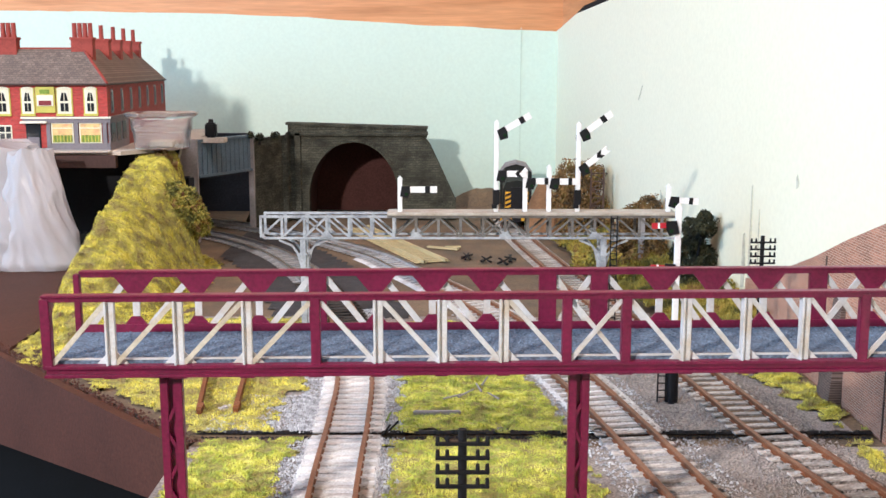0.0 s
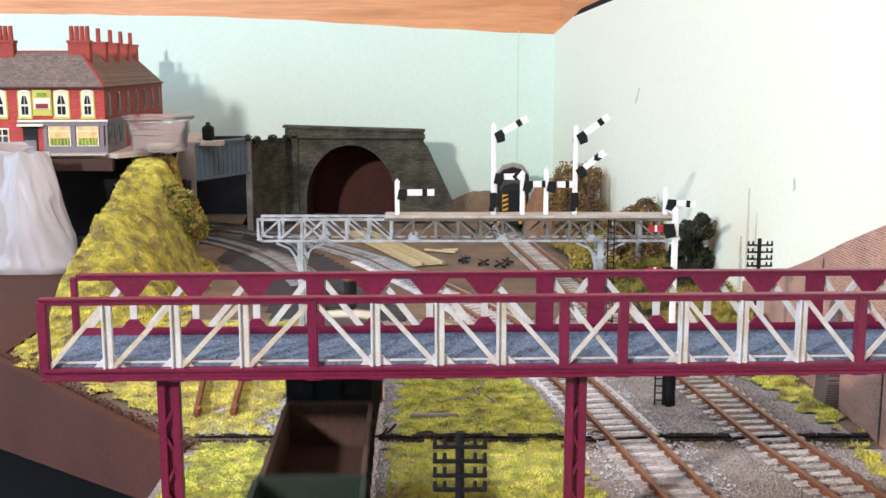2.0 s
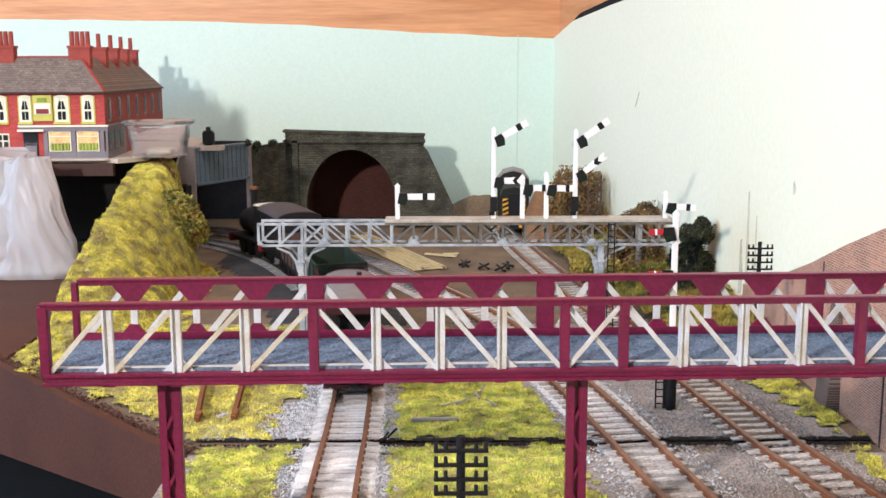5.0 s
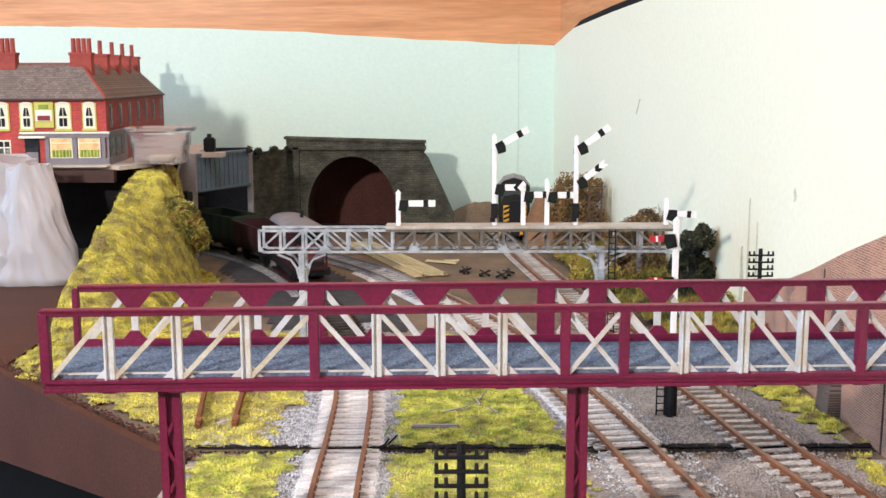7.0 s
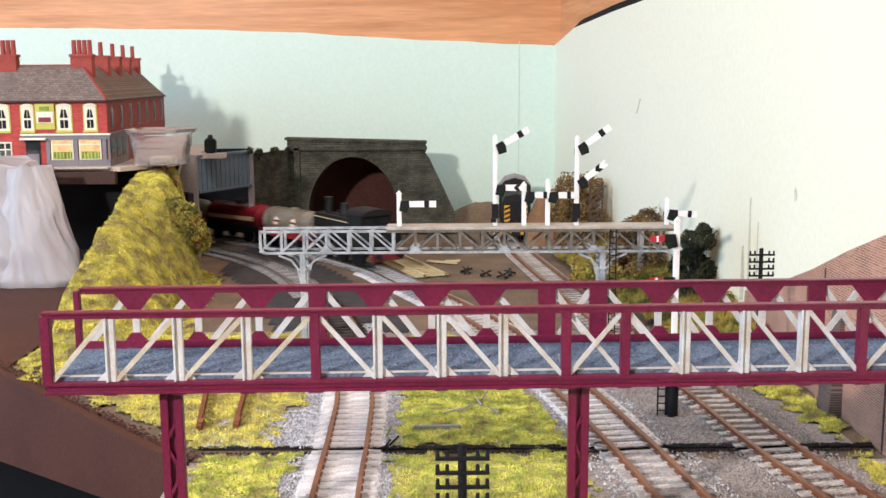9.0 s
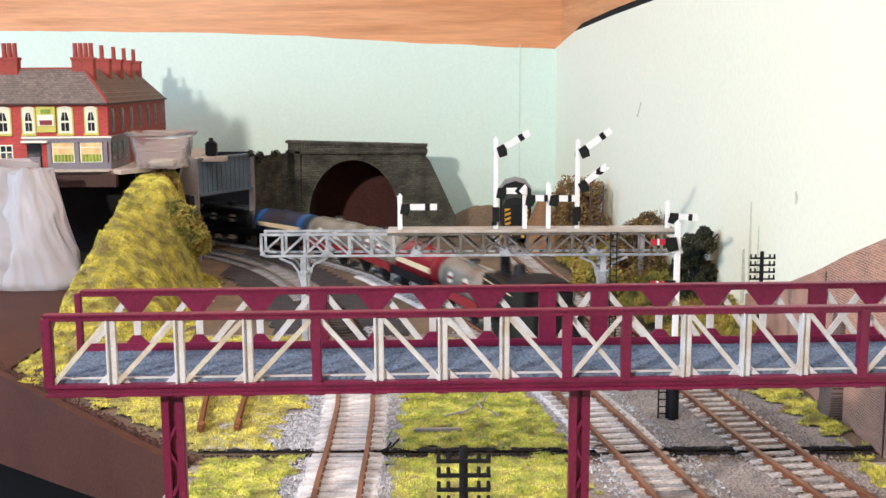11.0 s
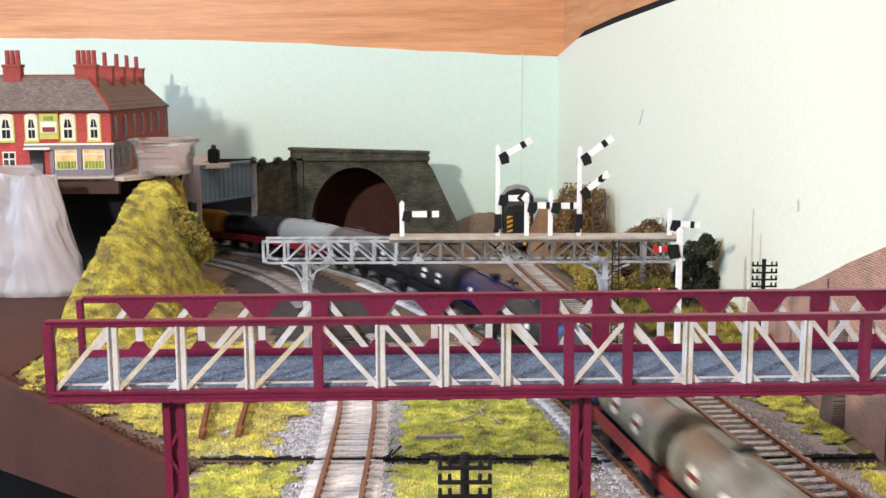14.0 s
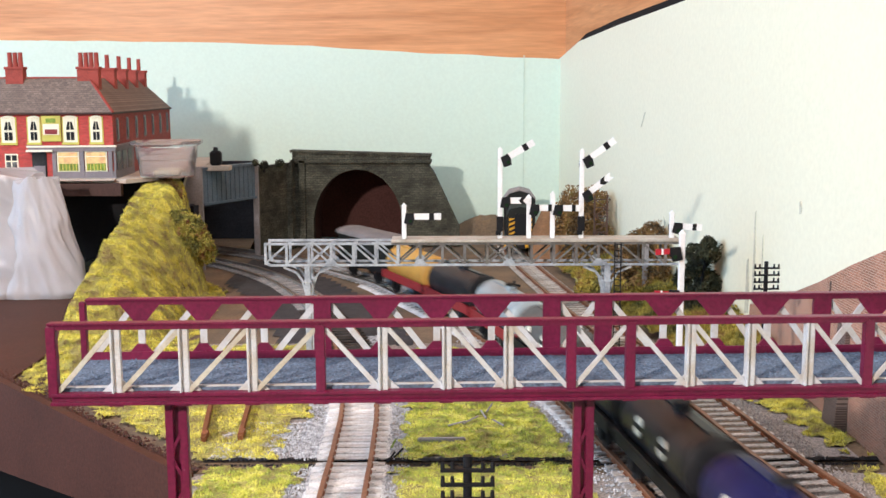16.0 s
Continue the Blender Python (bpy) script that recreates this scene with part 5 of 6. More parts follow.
# ---- parked shunter ----
def shunter():
    t = thing("diesel_shunter", "parked dark diesel shunter with black and yellow chevrons", "locomotive", at=(63.5, 915, 0), turn=-3)
    part("frame", box(B(), (-14, 0, RAIL + 6), (14, 90, RAIL + 14), 0.3), BLACK, t)
    part("bonnet", prism(B(), [(-12, RAIL + 14), (-12, RAIL + 34), (-9, RAIL + 40), (0, RAIL + 42), (9, RAIL + 40), (12, RAIL + 34), (12, RAIL + 14)], "y", 2, 60), LOCO_GREEN, t, smooth=True)
    part("cab", prism(B(), [(-14.5, RAIL + 14), (-14.5, RAIL + 42), (-9, RAIL + 49), (0, RAIL + 51), (9, RAIL + 49), (14.5, RAIL + 42), (14.5, RAIL + 14)], "y", 60, 88), LOCO_GREEN, t, smooth=True)
    part("cab_roof", prism(B(), [(-15, RAIL + 42), (-9.5, RAIL + 49.5), (0, RAIL + 52), (9.5, RAIL + 49.5), (15, RAIL + 42), (9, RAIL + 48), (0, RAIL + 50.5), (-9, RAIL + 48)], "y", 59, 90), CONCRETE, t, "grey cab roof")
    panel = part("warning_panel", box(B(), (-10, 1.2, RAIL + 18), (10, 2, RAIL + 32)), YELLOW, t, "yellow panel with black chevrons")
    for k in range(4):
        z = RAIL + 17 + 4.2 * k
        for s in (-1, 1):
            part("chevron", prism(B(), [(s * 0.3, z + 2), (s * 9.8, z - 2), (s * 9.8, z), (s * 0.3, z + 4)], "y", 0.7, 1.3), BLACK, panel)
    part("radiator", box(B(), (-5, 0.6, RAIL + 18), (5, 1.4, RAIL + 36)), BLACK, t)
    bb = part("buffer_beam", box(B(), (-14, -1.2, RAIL + 7), (14, 0.2, RAIL + 14)), YELLOW, t, "yellow buffer beam")
    for s in (-1, 1):
        part("buffer", rod(B(), (s * 10.5, -5, RAIL + 11), (s * 10.5, -1, RAIL + 11), 2.4, 1.6, 12), BLACK, bb)
    part("beam_gap", box(B(), (-4, -1.6, RAIL + 6), (4, -0.9, RAIL + 14.4)), BLACK, bb)
    for y in (14, 40, 66):
        wheelset(t, y, 7.5)
    return t


# ---- polythene bag, car, oddments ----
def bag_lobe(cx, cy, base, top, tall, flat_y, seed):
    """A slumped sack: long slanting creases that meet in flat facets, a pinched top and a rolled foot."""
    bm = B()
    rings = []
    for j in range(46):
        v = j / 45
        ring = []
        for k in range(144):
            a = 2 * math.pi * k / 144
            ca, sa = math.cos(a + 0.5 * v), math.sin(a + 0.5 * v)
            crease = 1 - abs(noise.noise((ca * 1.3 + seed + 0.7 * v, sa * 1.3, v * 2.1))) * 2.0
            fine = 1 - abs(noise.noise((ca * 3.6 + seed, sa * 3.6 + 2 * v, v * 3.0 + 7))) * 2.0
            crush = noise.noise((ca * 7, sa * 7 + seed, v * 9))
            r = (base - (base - top) * v ** 1.1) * (0.90 + 0.13 * crease + 0.05 * fine + 0.018 * crush)
            r *= 1 + 0.06 * math.exp(-((v - 0.06) / 0.05) ** 2) - 0.05 * math.exp(-(v / 0.02) ** 2)
            z = tall * v * (1 + 0.10 * (v ** 2) * noise.noise((ca * 1.3, sa * 1.3, 9 + seed)))
            ring.append(bm.verts.new((cx + r * math.cos(a), cy + flat_y * r * math.sin(a), z + 0.8)))
        rings.append(ring)
    for p, q in zip(rings, rings[1:]):
        for k in range(144):
            bm.faces.new((p[k], p[(k + 1) % 144], q[(k + 1) % 144], q[k]))
    mid = bm.verts.new((cx, cy, tall * 1.03))
    for k in range(144):
        bm.faces.new((rings[-1][k], rings[-1][(k + 1) % 144], mid))
    bm.faces.new(rings[0][::-1])
    return bm


def bag():
    t = thing("polythene_bag", "crumpled cloudy white polythene bag standing on the board", "plastic bag")
    part("body", bag_lobe(-326, 764, 64, 34, 88, 0.55, 4), PLASTIC_BAG, t, smooth=True)
    part("side_fold", bag_lobe(-289, 750, 33, 15, 83, 0.6, 7), PLASTIC_BAG, t, "slumped fold of the bag", smooth=True)
    return t


def car():
    t = thing("model_car", "dark parked model car under the street", "car", at=(-262, 788, 0.6), turn=-70)
    part("body", box(B(), (-11, -25, 3), (11, 25, 13), 2.5), DARK_GLASS, t, smooth=True)
    part("cabin", prism(B(), [(-16, 12), (-9, 20), (10, 20), (16, 12)], "x", -9.5, 9.5), DARK_GLASS, t)
    part("headlight", box(B(), (-9, -25.6, 7), (-5, -24.8, 9.5)), WHITE_MARK, t)
    part("headlight", box(B(), (5, -25.6, 7), (9, -24.8, 9.5)), WHITE_MARK, t)
    for x in (-10, 10):
        for y in (-15, 15):
            part("wheel", rod(B(), (x - 1.5, y, 3.6), (x + 1.5, y, 3.6), 3.6, sides=14), BLACK, t)



bag()
car()
stub = thing("rail_stub", "two short rusty disused rails lying in the grass", "rails")
for a, b in (((-102, 428), (-113, 500)), ((-87, 430), (-94, 500))):
    part("rail", beam(B(), (*a, 1.6), (*b, 1.6), 1.8, 3.4, (0, 0, 1)), RUST, stub)
    part("rail_end", beam(B(), (*a, 1.2), (a[0] + 0.6, a[1] + 4, 3.2), 2.2, 2.2, (0, 0, 1)), RUST, stub)
bm = box(B(), (-4, 427, -0.2), (16, 429.5, 1.6), 0.4)
bm.transform(Matrix.Rotation(0.02, 4, "Z"))
solid("offcut", bm, CONCRETE, "pale grey plastic offcut lying in the grass", "offcut")
bm = beam(B(), (-12, 838, 0.4), (12, 826, 0.4), 4, 1.2, (0, 0, 1))
beam(bm, (2, 836, 0.5), (14, 838, 0.5), 2.6, 1.2, (0, 0, 1))
solid("sprue", bm, CREAM_SLEEPER, "cream plastic offcut lying on the brown board", "offcut")
rng = random.Random(31)
for x, y in ((18, 790), (32, 778), (44, 770), (50, 782)):
    bm = B()
    for k in range(4):
        a = rng.uniform(0, 3.1)
        rod(bm, (x - 4.5 * math.cos(a), y - 9 * math.sin(a), 0.4), (x + 4.5 * math.cos(a), y + 9 * math.sin(a), 2.4), 0.9, 0.5, 6)
    solid("twig_pile", bm, BLACK, "dark twiggy debris lying on the brown board", "debris", "debris on the board")
# black block added so that the space under the layout stays dark
bm = box(B(), (-900, 120, -420), (-60, 820, -110), 6)
solid("dark_filler_box", bm, VOID, "black box added to keep the space under the layout dark", "box")

# crumbs and small litter
stones("crumbs", "brown crumbs along the edge of the board", 1600, lambda rng: (lambda u, o: (-100 - 180 * u + 0.73 * o, 390 + 191 * u + 0.69 * o, 0.4))(rng.random(), abs(rng.gauss(0, 4))), BROWN, 18, 0.7)
stones("crumbs", "dark crumbs along the board joint", 1200, lambda rng: (rng.uniform(-96, 168), 403.6 + rng.choice((-1, 1)) * rng.uniform(2.2, 4.5), -0.3), VAN_BODY, 19, 0.55)
rng = random.Random(41)
for x, y, a, n in ((10, 452, 0.7, 9), (16, 460, 1.9, 7), (4, 447, 0.2, 8), (22, 448, 2.5, 6), (19, 470, 1.2, 8)):
    bm = rod(B(), (x - n * 0.5 * math.cos(a), y - n * 0.5 * math.sin(a), 0.9), (x + n * 0.5 * math.cos(a), y + n * 0.5 * math.sin(a), 2.6), 0.5, 0.35, 6)
    solid("dry_twig", bm, CONCRETE, "pale dry twig lying in the grass", "twig", "litter in the grass")
for x, y, z in ((59.5, 414, 0.6), (63.5, 406.8, 0.8)):
    bm = B()
    ring = []
    for k in range(24):
        a = 2 * math.pi * k / 24
        ring.append((x + 4.2 * math.cos(a), y + 2.6 * math.sin(a), z))
    for p, q in zip(ring, ring[1:] + ring[:1]):
        rod(bm, p, q, 0.35, sides=6)
    solid("wire_loop", bm, STEEL, "small loop of bare wire by the rail", "wire", "wires by the rail")
for k, (x, y) in enumerate(((-23.5, 420), (-24, 404.8), (-22, 409))):
    solid("wire_stub", rod(B(), (x, y, -0.6), (x + 2 + k, y + 3, 2.6), 0.45, 0.4, 8), CURTAIN if k == 0 else BLACK, "short coloured wire end beside the track", "wire", "wires by the rail")


# ---- rolling stock (each built at the origin, y forward, rail top at z 2.7) ----
RAIL = 2.75


def wheelset(t, y, r=6.0, mat=BLACK):
    bm = B()
    rod(bm, (-7.6, y, RAIL + r), (7.6, y, RAIL + r), 0.9, sides=8)
    ws = part("axle", bm, mat, t)
    for s in (-1, 1):
        part("wheel", rod(B(), (s * 7.4, y, RAIL + r), (s * 9.6, y, RAIL + r), r, sides=20), mat, ws)


def chassis(t, length, mat=BLACK, wb=20, wide=26):
    part("solebar", box(B(), (-wide / 2, -length / 2, RAIL + 10), (-wide / 2 + 2, length / 2, RAIL + 14.5), 0.2), mat, t)
    part("solebar", box(B(), (wide / 2 - 2, -length / 2, RAIL + 10), (wide / 2, length / 2, RAIL + 14.5), 0.2), mat, t)
    part("underframe", box(B(), (-wide / 2 + 2, -length / 2 + 1, RAIL + 11), (wide / 2 - 2, length / 2 - 1, RAIL + 14)), BLACK, t)
    for y in (-wb, wb):
        wheelset(t, y)
        for s in (-1, 1):
            part("axlebox", box(B(), (s * 10.6 - 1.2, y - 3.5, RAIL + 4), (s * 10.6 + 1.2, y + 3.5, RAIL + 10.5), 0.3), BLACK, t)
    for e in (-1, 1):
        beam_ = part("buffer_beam", box(B(), (-wide / 2 - 0.5, e * length / 2 - 1, RAIL + 9.6), (wide / 2 + 0.5, e * length / 2 + 1, RAIL + 15), 0.2), mat, t)
        for s in (-1, 1):
            part("buffer", rod(B(), (s * 11, e * (length / 2 + 0.5), RAIL + 12.6), (s * 11, e * (length / 2 + 4), RAIL + 12.6), 1.5, 2.2 if e > 0 else 2.2, 12), BLACK, beam_)
    part("coupling", box(B(), (-1.5, -length / 2 - 5, RAIL + 6), (1.5, length / 2 + 5, RAIL + 7.2)), BLACK, t)


def arched(w, z0, z1, n=14):
    return [(-w * math.cos(math.pi * k / n), z0 + (z1 - z0) * math.sin(math.pi * k / n) ** 0.8) for k in range(n + 1)]


def van(name, label, length, body_mat, roof_mat, wide, top, veranda=False):
    t = thing(name, label, "railway wagon", "departing goods train")
    chassis(t, length)
    h = RAIL + 14.5
    eave = top - 5
    b0 = -length / 2 + (11 if veranda else 0)
    part("body", box(B(), (-wide / 2, b0, h), (wide / 2, length / 2, eave), 0.3), body_mat, t)
    for k in range(9):
        y = b0 + 3 + (length / 2 - b0 - 6) * k / 8
        for s in (-1, 1):
            part("plank_strip", box(B(), (s * wide / 2 - 0.4, y - 0.5, h), (s * wide / 2 + 0.4, y + 0.5, eave)), body_mat, t)
    if veranda:
        part("platform", box(B(), (-wide / 2, -length / 2 - 3, h - 1), (wide / 2, b0, h + 1), 0.2), body_mat, t)
        # near-black panel that paints the veranda's shade on the cabin end
        part("cabin_end", box(B(), (-wide / 2 + 1.2, b0 - 0.5, h), (wide / 2 - 1.2, b0 - 0.1, eave)), VAN_BODY, t, "dark panel for the shade on the cabin end")
        part("veranda_wall", box(B(), (-wide * 0.36, -length / 2 - 1, h + 5), (wide * 0.36, -length / 2 + 1, h + 15.5), 0.6), VERANDA, t, "maroon veranda panel")
        part("veranda_base", box(B(), (-wide * 0.40, -length / 2 - 0.8, h), (wide * 0.40, -length / 2 + 0.8, h + 5), 0.2), VAN_BODY, t)
        part("handrail", box(B(), (-wide * 0.38, -length / 2 - 1.4, h + 15), (wide * 0.38, -length / 2 + 1.2, h + 16.4), 0.3), VERANDA, t)
        for s in (-1, 1):
            part("veranda_post", box(B(), (s * wide / 2 - 1.2, -length / 2 - 1, h), (s * wide / 2 + (0 if s > 0 else 1.2) , -length / 2 + 0.6, eave + 1)), body_mat, t)
        part("step_board", box(B(), (-wide / 2 - 1.5, -length / 2 + 2, RAIL + 4.5), (wide / 2 + 1.5, length / 2 - 2, RAIL + 5.5)), body_mat, t)
        part("chimney", rod(B(), (4, 6, top - 2), (4, 6, top + 4.5), 1.2, sides=10), BLACK, t)
    else:
        for s in (-1, 1):
            part("end_window", box(B(), (s * 8.5 - 3.2, -length / 2 - 0.4, eave - 9), (s * 8.5 + 3.2, -length / 2 + 0.4, eave - 3), 0.2), DARK_GLASS, t)
        part("gangway", box(B(), (-4.2, -length / 2 - 2, h), (4.2, -length / 2, eave - 2), 0.4), BLACK, t)
    part("roof", prism(B(), arched(wide / 2 + 1, eave, top), "y", -length / 2 - 1.2, length / 2 + 1.2), roof_mat, t, smooth=True)
    part("roof_rim", prism(B(), arched(wide / 2 + 1.4, eave - 0.8, top - 0.4), "y", -length / 2 - 1.5, -length / 2 - 0.9), body_mat, t)
    return t


def open_wagon(label, length, body_mat, wide=29, top=33, inside=None):
    t = thing("open_wagon", label, "railway wagon", "departing goods train")
    chassis(t, length)
    h = RAIL + 14.5
    for s in (-1, 1):
        side = part("side", box(B(), (s * wide / 2 - 0.8, -length / 2, h), (s * wide / 2 + 0.8, length / 2, top), 0.2), body_mat, t)
        for k in range(5):
            y = -length / 2 + 6 + (length - 12) * k / 4
            part("strapping", box(B(), (s * (wide / 2 + 0.9) - 0.4, y - 0.7, h), (s * (wide / 2 + 0.9) + 0.4, y + 0.7, top - 0.5)), BLACK, side)
        end = part("end", box(B(), (-wide / 2, s * length / 2 - 0.8, h), (wide / 2, s * length / 2 + 0.8, top + 0.5), 0.2), body_mat, t)
        for x in (-8, 8):
            part("end_stanchion", box(B(), (x - 0.9, s * (length / 2 + 0.9) - 0.5, h), (x + 0.9, s * (length / 2 + 0.9) + 0.5, top)), body_mat, end)
    part("wagon_floor", box(B(), (-wide / 2 + 1, -length / 2 + 1, h), (wide / 2 - 1, length / 2 - 1, h + 1.2)), inside or body_mat, t)
    return t


def saddle_tank():
    t = thing("shunting_locomotive", "small black tank locomotive with tall chimney and pale cab roof", "locomotive", "departing goods train")
    L = 60
    part("footplate", box(B(), (-15, -L / 2, RAIL + 13), (15, L / 2, RAIL + 15), 0.2), BLACK, t)
    for y in (-15, 1, 16):
        wheelset(t, y, 7)
    for e in (-1, 1):
        bb = part("buffer_beam", box(B(), (-15, e * L / 2 - 1, RAIL + 8), (15, e * L / 2 + 1, RAIL + 15)), SOLE_RED, t)
        for s in (-1, 1):
            part("buffer", rod(B(), (s * 11, e * (L / 2), RAIL + 12), (s * 11, e * (L / 2 + 5), RAIL + 12), 1.5, 2.4, 12), BLACK, bb)
    part("boiler", rod(B(), (0, -14, RAIL + 25), (0, 22, RAIL + 25), 9.5, sides=24), BLACK, t, smooth=True)
    part("smokebox_door", rod(B(), (0, 22, RAIL + 25), (0, 24, RAIL + 25), 8.5, 7, 24), BLACK, t)
    part("saddle_tank", rod(B(), (0, -12, RAIL + 27), (0, 8, RAIL + 27), 11.2, sides=24), BLACK, t, smooth=True)
    part("chimney", rod(B(), (0, 13, RAIL + 33), (0, 13, RAIL + 51), 2.6, 3.0, 16), BLACK, t, "tall copper-rimmed chimney")
    part("chimney_cap", rod(B(), (0, 13, RAIL + 50), (0, 13, RAIL + 52), 3.4, 3.2, 16), RUST, t)
    part("dome", rod(B(), (0, -5, RAIL + 37), (0, -5, RAIL + 43), 4.4, 2.6, 16), BLACK, t, smooth=True)
    part("filler", rod(B(), (0, 4, RAIL + 37), (0, 4, RAIL + 40.5), 3, 2.6, 12), BLACK, t)
    for s in (-1, 1):
        part("safety_valve", rod(B(), (s * 8, -9, RAIL + 33), (s * 8, -9, RAIL + 41), 1.1, 0.9, 10), BLACK, t)
        part("cab_side", box(B(), (s * 10.6 - 0.6, -29, RAIL + 15), (s * 10.6 + 0.6, -13, RAIL + 41)), BLACK, t)
    part("cab_front", box(B(), (-10.6, -14, RAIL + 15), (10.6, -13, RAIL + 41)), BLACK, t)
    part("bunker", box(B(), (-14, -30, RAIL + 15), (14, -26, RAIL + 29), 0.3), BLACK, t)
    part("cab_roof", prism(B(), arched(11.4, RAIL + 40.5, RAIL + 42), "y", -31, -12), PALE_ROOF, t, "pale cream cab roof", smooth=True)
    return t


def pannier_tank():
    t = thing("tank_locomotive", "weathered black pannier tank locomotive with red buffer beam", "locomotive", "arriving tank train")
    L = 100
    part("footplate", box(B(), (-15.5, -L / 2, RAIL + 13), (15.5, L / 2, RAIL + 15), 0.2), BLACK, t)
    for y in (-26, -2, 22):
        wheelset(t, y, 8.5)
    for e in (-1, 1):
        bb = part("buffer_beam", box(B(), (-15.5, e * L / 2 - 1, RAIL + 8), (15.5, e * L / 2 + 1, RAIL + 15)), BEAM_RED, t, "dull red buffer beam")
        for s in (-1, 1):
            part("buffer", rod(B(), (s * 11, e * L / 2, RAIL + 12), (s * 11, e * (L / 2 + 5), RAIL + 12), 1.6, 2.6, 12), BLACK, bb)
    part("boiler", rod(B(), (0, -48, RAIL + 27), (0, 14, RAIL + 27), 10, sides=24), BLACK, t, smooth=True)
    for s in (-1, 1):
        part("pannier", box(B(), (s * 11.2 - 3.6, -44, RAIL + 20), (s * 11.2 + 3.6, 13, RAIL + 37), 1.6), LOCO_GREEN, t, "dark green-black side tank", smooth=True)
        part("lining", box(B(), (s * 15.0 - 0.15, -40, RAIL + 34), (s * 15.0 + 0.15, 12, RAIL + 34.6)), CREAM_BAND, t)
        part("cab_side", box(B(), (s * 14.6 - 0.6, 13, RAIL + 15), (s * 14.6 + 0.6, 34, RAIL + 42)), LOCO_GREEN, t)
        part("bunker_side", box(B(), (s * 14.6 - 0.6, 34, RAIL + 15), (s * 14.6 + 0.6, 49, RAIL + 33)), LOCO_GREEN, t)
        part("cab_window", rod(B(), (s * 7.5, 34.4, RAIL + 37), (s * 7.5, 35.2, RAIL + 37), 2.8, sides=16), DARK_GLASS, t)
    part("cab_front", box(B(), (-14, 12, RAIL + 15), (14, 13.2, RAIL + 42)), BLACK, t)
    part("cab_back", box(B(), (-14, 33.4, RAIL + 30), (14, 34.6, RAIL + 42)), BLACK, t)
    part("bunker_back", box(B(), (-15, 48, RAIL + 15), (15, 49.4, RAIL + 33), 0.3), BLACK, t)
    part("coal", box(B(), (-13.5, 35, RAIL + 22), (13.5, 48, RAIL + 34), 2.5), VAN_BODY, t)
    part("cab_roof", prism(B(), arched(16, RAIL + 41, RAIL + 46), "y", 11, 37), VAN_BODY, t, smooth=True)
    part("chimney", rod(B(), (0, -40, RAIL + 35), (0, -40, RAIL + 48), 3.6, 3.2, 16), BLACK, t)
    part("chimney_cap", rod(B(), (0, -40, RAIL + 47), (0, -40, RAIL + 49), 4.0, 3.8, 16), BLACK, t)
    part("dome", rod(B(), (0, -14, RAIL + 36), (0, -14, RAIL + 46), 5.2, 3.2, 16), BLACK, t, smooth=True)
    part("safety_valve", rod(B(), (0, 4, RAIL + 36), (0, 4, RAIL + 44), 2.6, 1.8, 12), RUST, t)
    for ob in list(t.children_recursive):
        if not ob.name.startswith(("wheel", "axle")):
            ob.data.transform(Matrix.Diagonal((0.86, 1, 0.97, 1)))
    return t


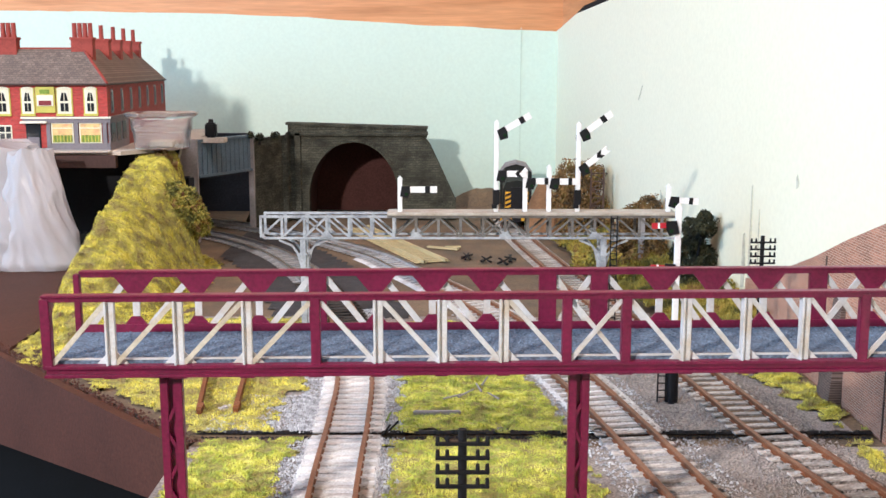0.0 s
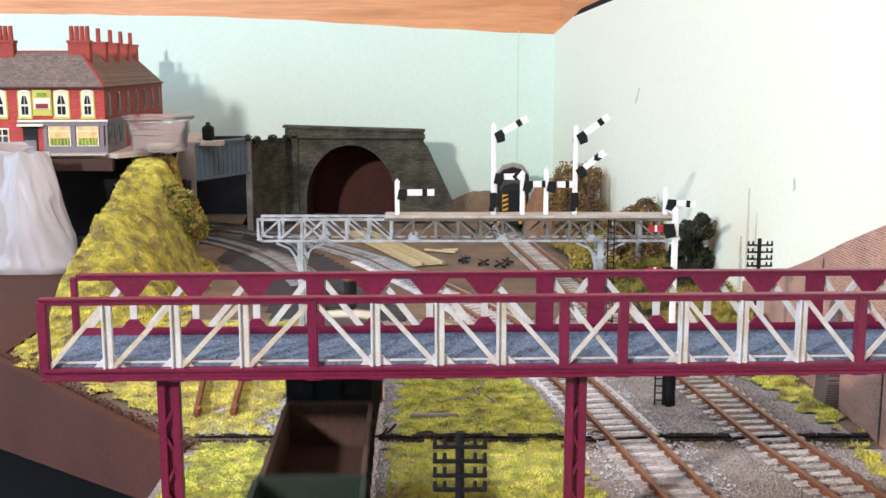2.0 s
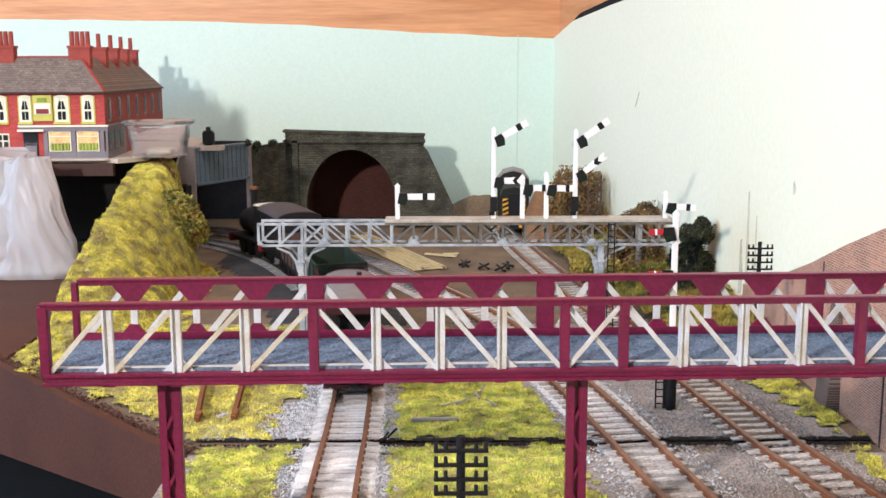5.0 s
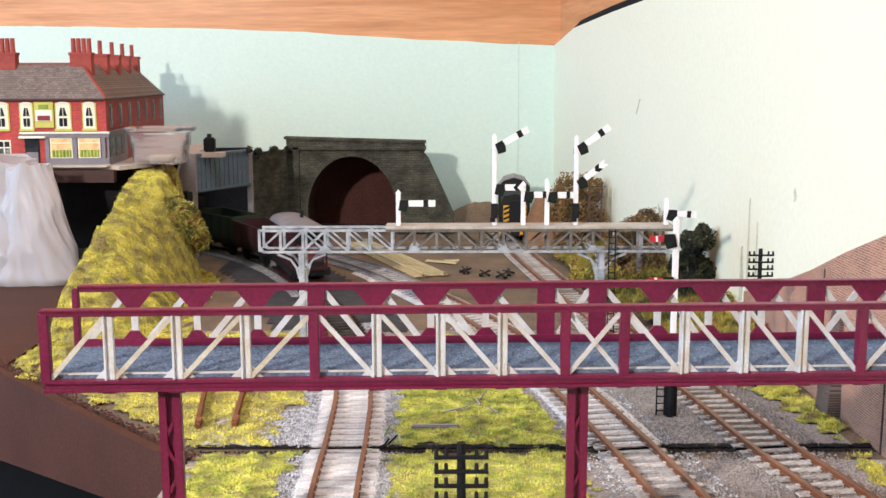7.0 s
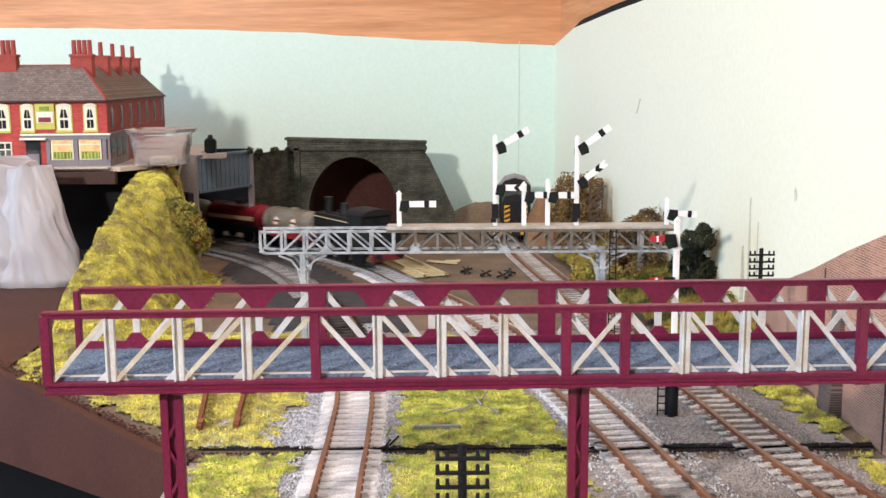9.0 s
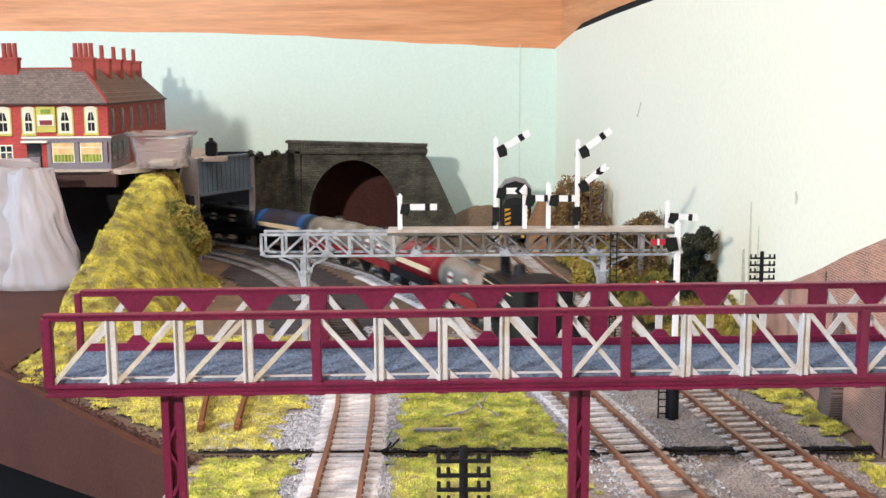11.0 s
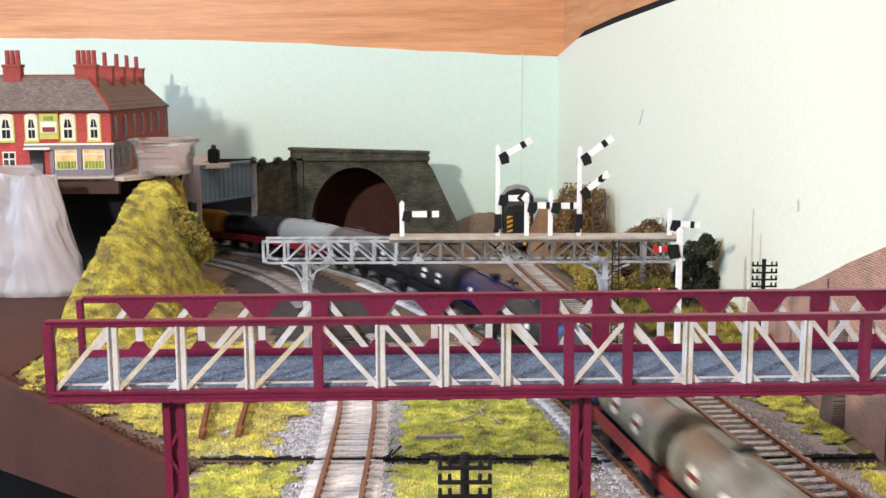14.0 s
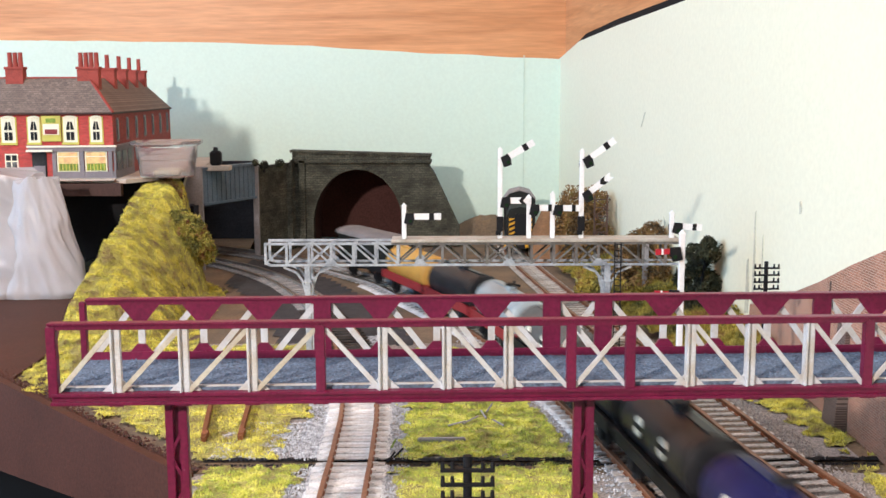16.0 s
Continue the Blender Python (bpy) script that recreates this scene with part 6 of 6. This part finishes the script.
def tank_wagon(label, tank_mat, sole=BLACK, end_mat=None, stripe=None, marks=None, length=70):
    t = thing("tank_wagon", label, "tank wagon", "arriving tank train")
    chassis(t, length, sole)
    z, r = RAIL + 21.0, 11.5
    bm = B()
    half = length / 2 - 3
    prof = [(-half - 2.4, 0.01), (-half - 2.1, r * 0.5), (-half - 1.3, r * 0.82), (-half, r), (half, r), (half + 1.3, r * 0.82), (half + 2.1, r * 0.5), (half + 2.4, 0.01)]
    rings = [[bm.verts.new((rr * math.cos(2 * math.pi * k / 28), y, z + rr * math.sin(2 * math.pi * k / 28))) for k in range(28)] for y, rr in prof]
    for a, b in zip(rings, rings[1:]):
        for k in range(28):
            bm.faces.new((a[k], a[(k + 1) % 28], b[(k + 1) % 28], b[k]))
    barrel = part("barrel", bm, tank_mat, t, smooth=True)
    part("filler_dome", rod(B(), (0, 0, z + r - 1), (0, 0, z + r + 2.4), 3.4, 3.2, 16), tank_mat, t)
    part("filler_lid", rod(B(), (0, 0, z + r + 2.4), (0, 0, z + r + 3.2), 3.7, 3.0, 16), BLACK, t)
    part("catwalk", box(B(), (-1.6, -half + 4, z + r - 0.4), (1.6, half - 4, z + r + 0.5), 0.1), tank_mat, t)
    if end_mat:
        for e in (-1, 1):
            part("end_cap", rod(B(), (0, e * (half - 6), z), (0, e * (half + 0.3), z), r + 0.2, r + 0.1, 28), end_mat, barrel, "painted end of the barrel")
    for y in (-half + 3, half - 3):
        part("saddle", box(B(), (-9, y - 2, RAIL + 14), (9, y + 2, RAIL + 17.5), 0.3), BLACK, t)
        part("strap", rod(B(), (0, y - 0.6, z), (0, y + 0.6, z), r + 0.25, sides=28), end_mat or tank_mat, t)
    for s in (-1, 1):
        if stripe:
            part("stripe", box(B(), (s * (r - 0.3) - 0.5, -half + 2, z - 1.6), (s * (r - 0.3) + 0.5, half - 2, z + 2.0), 0.1), stripe, barrel)
        if marks:
            for yy in (-12, 12):
                bm = B()
                m = Matrix.Translation((s * (r - 0.35), yy, z + 2.0)) @ pose(0, 0, 0, 0, 90 - 11 * s, 0)
                bmesh.ops.create_cone(bm, cap_ends=True, segments=20, radius1=3.4, radius2=3.4, depth=0.9, matrix=m)
                disc = part("emblem", bm, WHITE_MARK, barrel, "round pale emblem")
                bm = box(B(), (-0.9, -3.4, -0.52), (0.9, 3.4, 0.52))
                bm.transform(m)
                part("emblem_bar", bm, marks, disc)
        part("walk_rail", box(B(), (s * 13.2 - 0.3, -length / 2 + 2, RAIL + 15), (s * 13.2 + 0.3, length / 2 - 2, RAIL + 16)), sole, t)
    return t


shunter()
TRAIN_A = [  # seconds at which the middle passes the reference point
    (saddle_tank(), 0.79),
    (van("goods_van", "dark brown covered van with a curved dusty roof", 58, VAN_BODY, VAN_ROOF, 29.5, 47.5), 1.285),
    (open_wagon("brown open wagon with empty wooden interior", 66, OPEN_BROWN, 28), 1.80),
    (open_wagon("dark green open wagon, empty", 66, OPEN_GREEN, 29, 35), 2.33),
    (open_wagon("dark maroon open wagon, empty", 70, OPEN_MAROON, 28), 2.85),
    (van("brake_van", "maroon brake van with grey roof and open veranda", 72, BRAKE_MAROON, GREY_ROOF, 23.5, 47.0, True), 3.48),
]
PITCH, LOCO_BACK = 77.0, 103.0
TANKS = [
    tank_wagon("silver tank wagon with red solebars", TANK_SILVER, SOLE_RED, marks=SOLE_RED),
    tank_wagon("red tank wagon with a cream stripe", TANK_RED, BLACK, stripe=CREAM_BAND),
    tank_wagon("weathered silver tank wagon with round emblem", TANK_SILVER, SOLE_RED, marks=SOLE_RED),
    tank_wagon("dull silver tank wagon with round emblem", TANK_SILVER, SOLE_RED, marks=SOLE_RED),
    tank_wagon("brown-black tank wagon with bright blue ends and cream stripe", TANK_RUSTY, BLACK, end_mat=TANK_BLUE, stripe=CREAM_BAND),
    tank_wagon("black tank wagon with white marks", TANK_BLACK, BLACK, marks=BLACK),
    tank_wagon("dark purple-blue tank wagon with white marks", TANK_NAVY, BLACK, marks=TANK_NAVY),
    tank_wagon("dusty black tank wagon with pale emblem", TANK_BLACK, BLACK, marks=BLACK),
    tank_wagon("dusty black tank wagon with pale emblem", TANK_BLACK, BLACK, marks=BLACK),
    tank_wagon("dark grey tank wagon with white emblem", TANK_GREY, BLACK, marks=BLACK),
    tank_wagon("pale silver tank wagon", TANK_PALE, SOLE_RED),
    tank_wagon("black tank wagon with red solebars", TANK_BLACK, SOLE_RED, stripe=None),
    tank_wagon("yellow tank wagon with red solebars", TANK_YELLOW, SOLE_RED),
]
TRAIN_B = [(pannier_tank(), 52.0)]  # millimetres behind the leading end of the train
for k, tank in enumerate(TANKS):
    TRAIN_B.append((tank, LOCO_BACK + PITCH * (k + 0.5)))
TRAIN_B.append((van("brake_van", "dark green brake van with a pale grey roof", 76, LOCO_GREEN, GREY_ROOF, 25, 40), LOCO_BACK + PITCH * (len(TANKS) + 0.55)))
A_REF, A_SPEED = 285.0, 132.0


def s_at(line, y, upward):
    best = min(range(len(line)), key=lambda k: abs(line[k].y - y) + (0 if line[k].x > -460 else 1e6))
    return best * 2.0


def b_front(t):
    """Distance of train B's leading end along its line at t seconds."""
    keys = [(8.8, s_at(LINE_B, 800, 0)), (9.2, s_at(LINE_B, 755, 0)), (11.5, s_at(LINE_B, 425, 0)), (12.0, s_at(LINE_B, 341, 0))]
    if t <= keys[0][0]:
        return keys[0][1] + 136 * (t - keys[0][0])
    if t >= keys[-1][0]:
        return keys[-1][1] + 166 * (t - keys[-1][0])
    for (a, sa), (b, sb) in zip(keys, keys[1:]):
        if t <= b:
            return sa + (sb - sa) * (t - a) / (b - a)


def motions():
    times = [k * 0.2 for k in range(81)]
    s0 = s_at(LINE_A, A_REF, 1)
    for ob, passing in TRAIN_A:
        rows = []
        for t in times:
            p, h = along_open(LINE_A, s0 + A_SPEED * (t - passing))
            rows.append((t, pose(p.x * MM, p.y * MM, 0, 0, 0, math.degrees(h) - 90)))
        walk(ob, rows)
    for ob, behind in TRAIN_B:
        rows = []
        for t in times:
            p, h = along_open(LINE_B, b_front(t) - behind)
            rows.append((t, pose(p.x * MM, p.y * MM, 0, 0, 0, math.degrees(h) - 90)))
        walk(ob, rows)


def along_open(line, s):
    """Like along(), but runs straight on past both ends of the line."""
    last = (len(line) - 1.001) * 2.0
    p, h = along(line, s)
    extra = s if s < 0 else s - last if s > last else 0
    return p + Vector((math.cos(h), math.sin(h))) * extra, h


motions()
